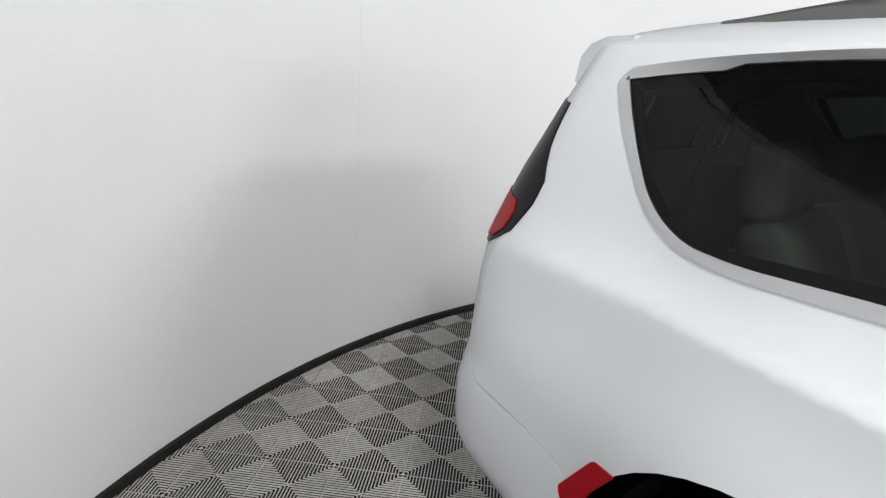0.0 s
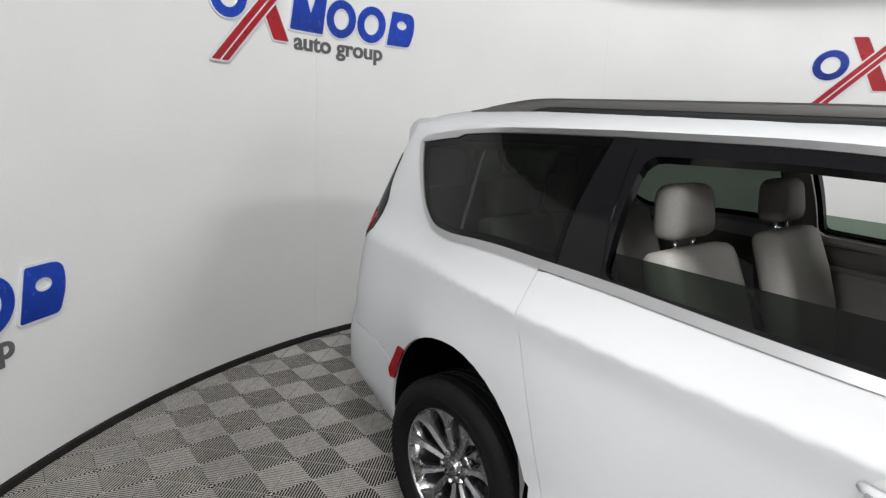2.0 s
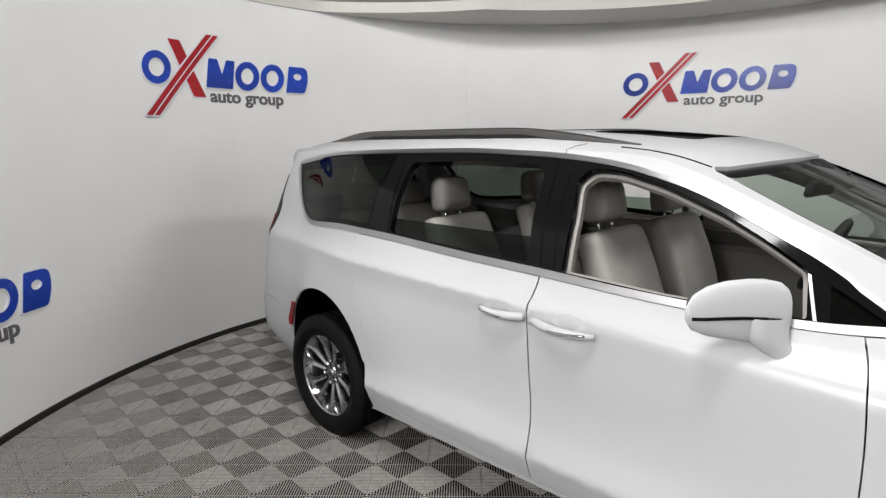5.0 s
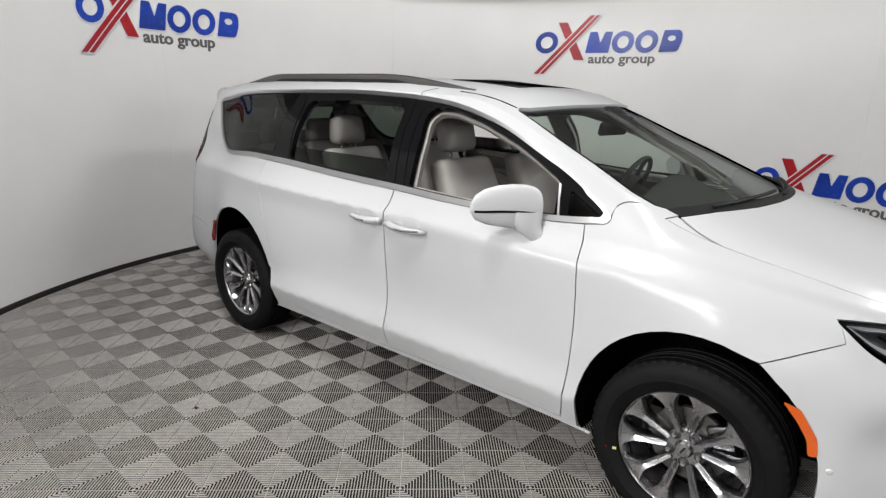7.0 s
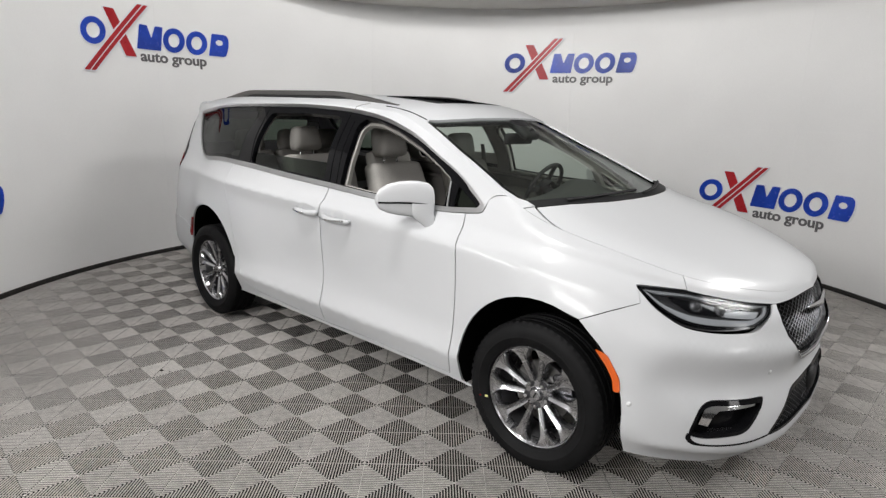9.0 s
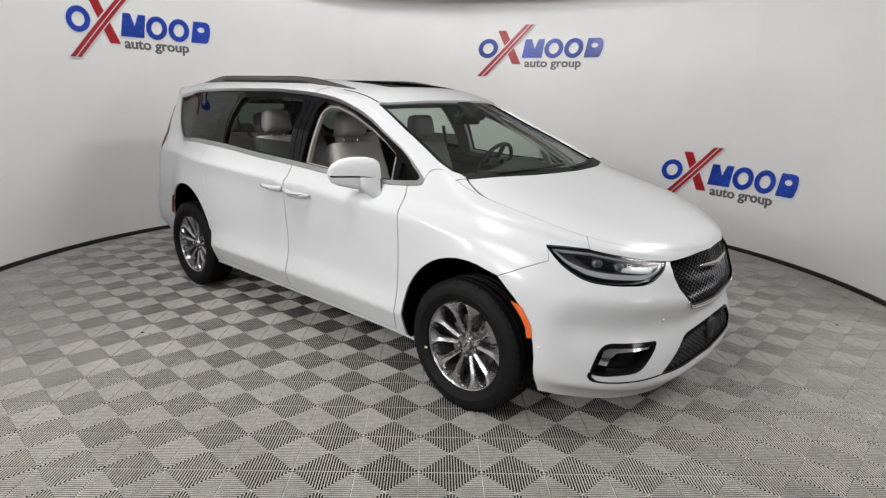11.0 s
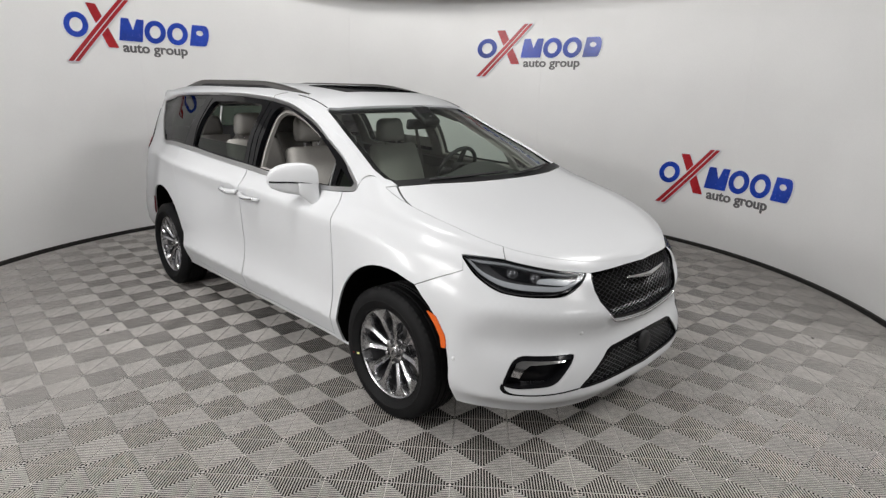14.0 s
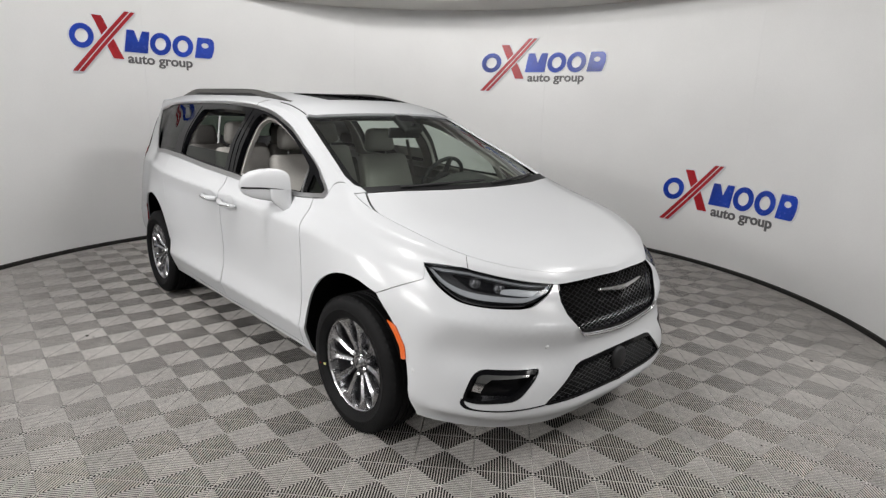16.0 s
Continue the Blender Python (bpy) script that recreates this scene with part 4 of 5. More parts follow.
SATIN_DARK = material("dark_chrome_mesh", (0.11, 0.11, 0.117), 0.30, metal=1.0, grain=(300, 0.05))
MESH_BLACK = material("black_mesh", (0.035, 0.035, 0.037), 0.42, metal=0.6, grain=(300, 0.1))
for nm, ln in (("upper_grille", GRILLE_R), ("lower_grille", LOWER_R)):
    whole = both(ln)
    gr = part(nm, Shell().sheet(skin, inset(whole, -0.006, SIDE_SCALE), off=-0.038, step=0.08, flange=0.0, gap=0.0).mesh(nm, LINER), van, "black grille recess")
    lattice(inset(whole, 0.004, SIDE_SCALE), "mesh_insert", gr, .0120, .042, 0.013, 0.0013, SATIN_DARK if nm == "upper_grille" else MESH_BLACK)
    part("grille_rim", Shell().sheet(skin, whole, [inset(whole, 0.013, SIDE_SCALE)], off=0.001, step=0.1, flange=0.03, gap=0.0005).mesh("grille_rim", GLOSS), gr, "black grille rim")
    if nm == "upper_grille":
        path = [(1.16, 2.30), (1.02, 2.15), (.85, 2.095), (.4, 2.03), (0, 2.01)]
        path = path + [(-s, v) for s, v in path[-2::-1]]
        pts = [skin([s], [v])[0] + normals(skin, np.array([s]), np.array([v]))[0] * .006 for s, v in smooth_line(path, 5)]
        part("chrome_bow", Soup().tube(pts, .010, 8, up=(1, 0, 0), radii=[.002 + .006 * min(1, k / 8, (len(pts) - 1 - k) / 8) for k in range(len(pts))]).mesh("chrome_bow", CHROME), gr, "chrome lower bow")
# winged badge as a plain swept bar
wing = [(s, 3.03 + .13 * (abs(s) / .6) ** 1.5) for s in np.linspace(-.6, .6, 21)]
pts = [skin([s], [v])[0] + normals(skin, np.array([s]), np.array([v]))[0] * .014 for s, v in wing]
part("winged_badge", Soup().tube(pts, .012, 8, up=(0, 0, 1), flat=.9, radii=[.003 + .012 * max(0, 1 - abs(s) / .63) ** .6 for s in np.linspace(-.6, .6, 21)]).mesh("winged_badge", CHROME), van, "chrome winged badge")

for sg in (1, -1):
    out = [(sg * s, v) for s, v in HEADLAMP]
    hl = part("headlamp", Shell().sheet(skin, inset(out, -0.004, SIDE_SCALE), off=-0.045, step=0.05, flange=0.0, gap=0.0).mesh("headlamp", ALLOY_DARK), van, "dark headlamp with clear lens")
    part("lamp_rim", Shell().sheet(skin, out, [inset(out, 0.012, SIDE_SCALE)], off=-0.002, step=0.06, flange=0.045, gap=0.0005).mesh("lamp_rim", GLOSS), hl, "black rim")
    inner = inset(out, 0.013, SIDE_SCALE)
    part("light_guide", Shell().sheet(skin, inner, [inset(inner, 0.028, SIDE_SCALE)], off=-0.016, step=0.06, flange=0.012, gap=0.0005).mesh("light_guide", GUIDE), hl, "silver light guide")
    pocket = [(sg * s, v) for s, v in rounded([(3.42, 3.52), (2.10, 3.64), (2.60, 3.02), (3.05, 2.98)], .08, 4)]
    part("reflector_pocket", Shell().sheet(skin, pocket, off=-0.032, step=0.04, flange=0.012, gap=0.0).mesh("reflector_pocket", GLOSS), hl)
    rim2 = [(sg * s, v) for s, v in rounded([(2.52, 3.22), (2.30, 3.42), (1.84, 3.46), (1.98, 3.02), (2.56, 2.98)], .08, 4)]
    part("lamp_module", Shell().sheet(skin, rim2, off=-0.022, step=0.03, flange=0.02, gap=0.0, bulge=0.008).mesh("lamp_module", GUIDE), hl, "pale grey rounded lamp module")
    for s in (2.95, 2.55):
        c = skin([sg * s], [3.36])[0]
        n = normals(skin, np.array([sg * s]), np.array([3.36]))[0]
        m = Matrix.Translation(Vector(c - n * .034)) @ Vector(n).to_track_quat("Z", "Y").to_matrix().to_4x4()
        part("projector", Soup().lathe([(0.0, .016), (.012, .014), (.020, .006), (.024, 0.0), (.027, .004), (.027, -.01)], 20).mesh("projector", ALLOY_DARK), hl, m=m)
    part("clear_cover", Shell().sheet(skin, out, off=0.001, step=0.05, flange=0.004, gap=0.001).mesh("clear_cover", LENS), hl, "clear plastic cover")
    # fog lamp pocket
    fo = [(sg * s, v) for s, v in FOG]
    fg = part("fog_lamp", Shell().sheet(skin, inset(fo, -0.004, SIDE_SCALE), off=-0.05, step=0.06, flange=0.0, gap=0.0).mesh("fog_lamp", GLOSS), van, "black fog lamp pocket")
    part("fog_rim", Shell().sheet(skin, fo, [inset(fo, 0.014, SIDE_SCALE)], off=0.002, step=0.06, flange=0.05, gap=0.0005).mesh("fog_rim", GLOSS), fg)
    ch = [(sg * s, v) for s, v in [(2.94, 1.26), (2.86, 1.48), (2.76, 1.555), (1.98, 1.58), (2.04, 1.51), (2.64, 1.465), (2.74, 1.38), (2.80, 1.24)]]
    part("chrome_blade", Shell().sheet(skin, ch, off=-0.006, step=0.05, flange=0.025, gap=0.0).mesh("chrome_blade", CHROME), fg, "bent chrome blade")
    ch = [(sg * s, v) for s, v in [(2.78, 1.16), (2.36, 1.19), (2.32, 1.13), (2.74, 1.08)]]
    part("fog_lens", Shell().sheet(skin, ch, off=-0.030, step=0.05, flange=0.015, gap=0.0).mesh("fog_lens", LAMP_IN), fg, "grey fog lens")
    ch = [(sg * s, v) for s, v in smooth_line([(3.10, 1.10), (3.11, .97), (2.98, .855), (2.6, .86), (2.1, .925), (1.70, .965)], 5) + smooth_line([(1.70, .99), (2.1, .955), (2.6, .895), (2.90, .895), (3.03, .985), (3.04, 1.10)], 5)]
    part("lip_strip", Shell().sheet(skin, ch, off=0.003, step=0.05, flange=0.006, gap=0.0).mesh("lip_strip", GLOSS), fg, "black outline of the lower fillet")
# parking sensor dots
for sg in (1, -1):
    for s, v in ((3.9, 1.38), (1.75, 1.95)):
        c, n = skin([sg * s], [v])[0], normals(skin, np.array([sg * s]), np.array([v]))[0]
        m = Matrix.Translation(Vector(c - n * .001)) @ Vector(n).to_track_quat("Z", "Y").to_matrix().to_4x4()
        part("parking_sensor", Soup().lathe([(0, .003), (.009, .003), (.011, .001), (.012, -.002)], 16).mesh("parking_sensor", CUP), van, m=m)
c, n = skin([.0], [1.42])[0], np.array((1.0, 0, 0))
part("radar_cover", Soup().lathe([(0, .02), (.05, .018), (.058, .012), (.06, 0)], 28).mesh("radar_cover", BLACK), van, m=Matrix.Translation(Vector(c - n * .012)) @ pose(0, 0, 0, 0, 90, 0))

# ---- tail
rb_sv = side(dense([q for q in arch(*ARCH_R, -1) if q[0] < -1.9 and q[1] < .63][::-1] + [(-1.965, .616), (-2.04, .657), (-2.18, .693), (-2.32, .707), (-2.41, .710)], False, 0.03))
rb = rb_sv + [(12.05, 2.0), (12.5, 2.0), (13, 2.0), (13.5, 2.0), (13.98, 2.0), (13.98, 0), (13.5, 0), (13, 0), (12.5, 0), (12, 0), (11.5, 0)]
tg = [(12.06, 2.02), (12.5, 2.04), (13, 2.04), (13.5, 2.04), (13.98, 2.04), (13.98, 6), (13.5, 6), (13, 6), (12.5, 6), (12.06, 6)]
rw = rounded([(12.55, 4.4), (13.97, 4.4), (13.97, 5.6), (12.65, 5.6)], .1, 3)
bump, gate = Shell(), Shell()
for mir in (False, True):
    bump.sheet(skin, rb, mirror=mir, off=0.0015, gap=0.0)
    gate.sheet(skin, tg, [rw], mirror=mir, gap=0.0)
part("rear_bumper", bump.mesh("rear_bumper", PAINT), van)
gate = part("tailgate", gate.mesh("tailgate", PAINT), van)
for mir in (False, True):
    part("rear_window", Shell().sheet(skin, rw, mirror=mir, off=-.003, gap=0.0).mesh("rear_window", PRIVACY), gate)

# ---- roof and windscreen
WS = [(.49, -.605), (.505, -.635), (.72, -.680), (.97, -.735), (1.17, -.778), (1.27, -.780), (1.345, -.745), (1.375, -.69)]
ws_sw = plan(dense(WS, False, 0.04))
base = [(5.20, -.78), (5.125, -.45), (5.085, -.2), (5.075, 0)]
head = [(6.575, 0.0), (6.58, -.3), (6.59, -.6), (6.60, -.82)]
whole = head + ws_sw + base
whole = whole + [(s, -w) for s, w in whole[-2:0:-1]]
part("windscreen", Shell().sheet(top_skin, whole, off=-0.014, step=0.06, flange=0.005, gap=0.0).mesh("windscreen", SCREEN), van, "greenish windscreen")
edge_in = inset(whole, 0.028, TOP_SCALE)
part("screen_border", Shell().sheet(top_skin, whole, [edge_in], off=-0.019, step=0.1, flange=0.006, gap=0.0).mesh("screen_border", GLOSS), van, "black border print of the windscreen")
cowl = [(5.07, 0), (5.08, -.2), (5.115, -.45), (5.19, -.75), (5.215, -.925), (5.31, -.935), (5.27, -.6), (5.19, -.3), (5.175, 0)]
cowl = cowl + [(s, -w) for s, w in cowl[-2:0:-1]]
part("cowl", Shell().sheet(top_skin, cowl, off=0.0015, step=0.05, flange=0.02, gap=0.0).mesh("cowl", BLACK), van, "black cowl panel below the windscreen")
roof = [(13.98, -1), *[(k, -1) for k in np.arange(13.5, 5.30, -.5)], (5.23, -1), (5.23, -.912)]
roof += [q for q in ws_sw[::-1] if q[0] < 6.69 and q[0] > 5.25] + [q for q in head[::-1]]
roof = roof + [(s, -w) for s, w in roof[-2::-1]]
SUN = rounded([(7.02, -.52), (7.02, .52), (7.62, .56), (7.62, -.56)], .04, 4)
part("roof", Shell().sheet(top_skin, roof, [SUN], step=0.07, gap=0.0, flange=0.02).mesh("roof", PAINT), van)
part("sunroof", Shell().sheet(top_skin, SUN, off=0.002, step=0.1, gap=0.003).mesh("sunroof", GLOSS), van, "black glass sunroof")
def loft(rows, mat, name):
    """A closed skin through rows of points (all rows alike), capped at both ends."""
    so, n = Soup(), len(rows[0])
    for row in rows:
        so.v += [tuple(map(float, p)) for p in row]
    so.f = [(n * r + k, n * r + (k + 1) % n, n * r + n + (k + 1) % n, n * r + n + k) for r in range(len(rows) - 1) for k in range(n)]
    so.f += [tuple(range(n))[::-1], tuple((len(rows) - 1) * n + k for k in range(n))]
    so.i = [0] * len(so.f)
    return so.mesh(name, mat, angle=45)


def ease(t):
    t = max(0.0, min(1.0, t))
    return t * t * (3 - 2 * t)


for sg in (-1, 1):
    rows, gap_path = [], []
    for k in range(49):
        t = k / 48
        x = -2.04 + 2.22 * t
        y = (.500 + .055 * t + .018 * math.sin(math.pi * t)) * sg
        u = plan([(x, y)])[0]
        z = top_skin([u[0]], [u[1]])[0, 2]
        top = .004 + .043 * ease(t / .22) ** .7 * ease((1 - t) / .34) ** .7
        und = .024 * ease((t - .14) / .08) * ease((.84 - t) / .12) - .010
        w = .011 + .011 * ease(t / .10) * ease((1 - t) / .10)
        rows.append([(x, y + w * sg * c * -1, z + und + (top - und) * h) for c, h in ((1, 0), (1.05, .45), (.8, .85), (.3, 1), (-.4, 1), (-.9, .8), (-1, .4), (-.9, 0))][::1 if sg < 0 else -1])
        if .13 < t < .84:
            gap_path.append((x, y, z + .006))
    rail = part("roof_rail", loft(rows, RAIL, "roof_rail"), van, "satin grey roof rail")
    # black tube stands in for the shade in the gap under the rail
    part("rail_gap_dark", Soup().tube(gap_path, .019, 8).mesh("rail_gap_dark", BLACK), rail, "black tube darkening the gap under the rail")
    ditch = []
    for x, y in dense([(.12, .605 * sg), (.28, .615 * sg), (.485, .618 * sg)], False, 0.04):
        u = plan([(x, y)])[0]
        ditch.append(tuple(top_skin([u[0]], [u[1]])[0]))
    part("roof_ditch", Soup().tube(ditch, .0035, 6).mesh("roof_ditch", BLACK), van)
# spoiler over the rear window
rows = []
for k in range(25):
    y = -.612 + 1.224 * k / 24
    a = abs(y) / .612
    dz, dx = .024 * (1 - a ** 2.5), .022 - .040 * (1 - a ** 2.5)
    sh = 1 - .25 * max(0, a - .85) / .15
    rows.append([(-2.215 + dx * .3, y, 1.712 + dz * .9), (-2.30 + dx * .6, y, 1.707 + dz), (-2.355 + dx, y, 1.688 + dz), (-2.383 + dx, y, 1.655 + dz * .9), (-2.398 + dx, y * .99, 1.59 + dz * .5), (-2.375 + dx, y * .97, 1.56 + dz * .3), (-2.30, y * .93, 1.56), (-2.22, y * .93, 1.66)])
part("spoiler", loft(rows, PAINT, "spoiler"), van, "white roof spoiler over the rear window")
# seam across the roof side over the middle pillar
for mir in (False, True):
    top_st = [(7.46, -1.0), (7.466, -1.0), (7.456, -.95), (7.42, -.90), (7.414, -.90), (7.45, -.95)]
    seam = Shell().sheet(top_skin, top_st, off=0.0015, step=0.05, flange=0.002, gap=0.0, mirror=mir)
    up = [(7.462, 5.85), (7.468, 5.85), (7.466, 6.0), (7.460, 6.0)]
    seam.sheet(skin, up, off=0.0015, step=0.05, flange=0.002, gap=0.0, mirror=mir)
    part("roof_seam", seam.mesh("roof_seam", TRIM_MID), van)
# wipers
for w0, w1 in ((-.72, -.06), (-.02, .62)):
    path = []
    for k in range(9):
        w = w0 + (w1 - w0) * k / 8
        up = .035 + .075 * math.sin(math.pi * .5 * k / 8)
        p = top_skin([5.08 + .19 * abs(w) ** 2 + up], [w])[0]
        path.append((p[0], p[1], p[2] + .014))
    wp = part("wiper", Soup().tube(path, .008, 6).mesh("wiper", BLACK), van)
    part("blade", Soup().tube([(x - .015, y, z - .004) for x, y, z in path[2:]], .005, 6).mesh("blade", TRIM_DARK), wp)

# ---- door mirrors
for sg in (-1, 1):
    def at2(x, y, z):
        return (x, (y - .03) * -sg, z)
    rows = [(.635, -1.120, 1.218, .018, .022), (.650, -1.100, 1.220, .046, .056), (.678, -1.070, 1.224, .063, .077), (.713, -1.032, 1.226, .073, .089), (.753, -.992, 1.225, .075, .095), (.785, -.958, 1.222, .073, .097), (.804, -.939, 1.218, .070, .095), (.815, -.928, 1.215, .060, .088), (.820, -.923, 1.212, .044, .072)]
    so, n = Soup(), 20
    for x, y, z, d, hgt in rows:
        for k in range(n):
            a = 2 * math.pi * k / n
            ca, sa = math.cos(a), math.sin(a)
            e = abs(ca) ** .7 * (1 if ca > 0 else -1) * d * (1 if ca > 0 else .55)
            so.v.append(at2(x + .70 * e, y + .30 * e, z + abs(sa) ** .8 * (1 if sa > 0 else -1) * hgt))
    for r in range(len(rows) - 1):
        for k in range(n):
            q = (r * n + k, r * n + (k + 1) % n, r * n + n + (k + 1) % n, r * n + n + k)
            so.f.append(q if sg > 0 else q[::-1])
    so.f += [tuple(range(n))[::-1 if sg > 0 else 1], tuple(range((len(rows) - 1) * n, len(rows) * n))[::1 if sg > 0 else -1]]
    so.i = [0] * len(so.f)
    mi = part("door_mirror", so.mesh("door_mirror", PAINT, angle=70), van, "white door mirror")
    path = []
    for k, (x, y, z, d, hgt) in enumerate(rows[:6]):
        ca = math.cos(-0.30)
        e = abs(ca) ** .7 * d
        path.append(at2(x + .70 * e + .001, y + .30 * e - .001, z - .014 - .010 * k / 5))
    part("signal_strip", Soup().tube(path, .0055, 6).mesh("signal_strip", GLOSS), mi, "black signal strip")
    # short neck from the head's inner end down to its foot on the door
    arm, legs = Soup(), [(1.205, .800, -.944, .060, .042), (1.150, .802, -.943, .060, .042), (1.128, .808, -.938, .057, .040), (1.106, .822, -.927, .050, .036), (1.086, .838, -.914, .043, .032), (1.062, .850, -.903, .038, .030), (1.036, .856, -.898, .032, .026), (1.022, .859, -.895, .016, .016)]
    for z, x, y, a, b in legs:
        for k in range(n):
            w = 2 * math.pi * k / n
            ca, sa = (abs(f(w)) ** .75 * (1 if f(w) > 0 else -1) for f in (math.cos, math.sin))
            arm.v.append(at2(x + .69 * a * ca + .72 * b * sa, y + .72 * a * ca - .69 * b * sa, z))
    for r in range(len(legs) - 1):
        for k in range(n):
            q = (r * n + k, r * n + (k + 1) % n, r * n + n + (k + 1) % n, r * n + n + k)
            arm.f.append(q if sg < 0 else q[::-1])
    arm.f.append(tuple(range((len(legs) - 1) * n, len(legs) * n))[::-1 if sg > 0 else 1])
    arm.i = [0] * len(arm.f)
    part("mirror_arm", arm.mesh("mirror_arm", PAINT, angle=60), mi)
    gl = Soup()
    ring = [at2(.690 + .105 * math.cos(a) * .72, -1.008 + .105 * math.cos(a) * .70, 1.236 + .062 * math.sin(a)) for a in np.linspace(0, 2 * math.pi, 24, endpoint=False)]
    gl.add(ring, [tuple(range(24))])
    part("mirror_glass", gl.mesh("mirror_glass", CHROME, smooth=False), mi)


# ---- wheels
def wheel_meshes():
    tyre = Soup()
    prof = [(.242, .088), (.250, .104), (.2535, .1055), (.255, .1035), (.268, .1125), (.290, .1172), (.2915, .1186), (.2945, .1186), (.296, .1173), (.312, .1165), (.335, .112), (.352, .100), (.360, .088)]
    tread = [(.362, .082), (.3635, .060), (.357, .058), (.357, .050), (.3645, .048), (.365, .018), (.358, .016), (.358, .006), (.365, .004), (.365, -.004), (.358, -.006), (.358, -.016), (.365, -.018), (.3645, -.048), (.357, -.050), (.357, -.058), (.3635, -.060), (.362, -.082)]
    prof = prof + tread + [(r, -h) for r, h in prof[::-1]]
    tyre.lathe([(r, h) for r, h in prof], 72)
    # shoulder blocks
    blocks = Soup()
    for k in range(60):
        a = 2 * math.pi * k / 60
        for sg in (1, -1):
            m = Matrix.Rotation(a, 4, "Z")
            blocks.add([(.3635, -.009, sg * .092), (.3635, .009, sg * .092), (.3665, .009, sg * .062), (.3665, -.009, sg * .062), (.350, -.009, sg * .1035), (.350, .009, sg * .1035)], [(0, 1, 2, 3), (4, 5, 1, 0)] if sg > 0 else [(3, 2, 1, 0), (0, 1, 5, 4)], 0, m)
    rim = Soup()
    rim.lathe([(.200, -.06), (.212, .02), (.226, .060), (.233, .078), (.240, .090), (.2465, .094), (.2475, .088), (.243, .080)], 72)
    rim.lathe([(.243, -.10), (.225, -.09), (.205, -.05), (.200, -.06)], 48)
    sp = Soup()
    cols = ((-1.0, -.034), (-.96, -.006), (-.80, .004), (-.52, .001), (0, -.30), (.52, .001), (.80, .004), (.96, -.006), (1.0, -.034))
    for k in range(10):
        sg = 1 if k % 2 else -1
        a0, a1 = (2 * math.pi * (k // 2) / 5 + sg * q for q in (.27, .305))
        verts, n = [], 10
        for i in range(n + 1):
            t = i / n
            r = .066 + .169 * t
            a = a0 + (a1 - a0) * t
            w = .0145 + .010 * t + .048 * max(0, (t - .56) / .44) ** 2.6
            z = .050 + .034 * t ** 1.3 + .006 * math.sin(math.pi * t)
            dip = .008 * math.sin(math.pi * min(1, .15 + t * .95)) ** .8
            c, s_ = math.cos(a), math.sin(a)
            for o, dz in cols:
                if o == 0:
                    dz = -dip
                elif dz < -.03:
                    dz = -.034
                verts.append((r * c - o * w * s_, r * s_ + o * w * c, z + dz))
        m = len(cols)
        fs = [(m * i + j, m * i + j + 1, m * i + m + 1 + j, m * i + m + j) for i in range(n) for j in range(m - 1)]
        sp.add(verts, [q[::-1] for q in fs])
    hub = Soup().lathe([(0, .066), (.026, .065), (.030, .061), (.032, .050), (.036, .046), (.074, .045), (.081, .038), (.085, .0)], 40)
    barrel = Soup().lathe([(.218, .05), (.205, .02), (.200, -.10)], 48)
    disc = Soup().lathe([(.06, .012), (.150, .012), (.152, .008), (.152, -.008), (.150, -.012)], 48)
    disc.lathe([(.0, .03), (.065, .03), (.07, .012)], 32)
    cal = Soup().box(.085, -.075, -.04, .178, .075, .030, b=.016)
    nut = Soup().lathe([(0, .020), (.007, .020), (.0115, .016), (.012, .0), (.017, -.004)], 6)
    return {"tyre": tyre.mesh("tyre", TYRE, angle=35), "blocks": blocks.mesh("tread", TYRE, smooth=False), "rim": rim.mesh("rim", ALLOY, angle=50), "spokes": sp.mesh("spokes", ALLOY, angle=28), "hub": hub.mesh("hub", ALLOY, angle=35),
            "barrel": barrel.mesh("barrel", ALLOY_DARK), "disc": disc.mesh("brake_disc", DISC, angle=35), "cal": cal.mesh("brake_caliper", LAMP_IN, angle=40), "seat": Soup().lathe([(.0, .001), (.019, .001), (.0205, .0025), (.022, .0)], 20).mesh("nut_shade_disc", ALLOY_DARK, angle=40), "nut": nut.mesh("lug_nut", CHROME, smooth=False)}


WM = wheel_meshes()
HUB_Z = 0.368
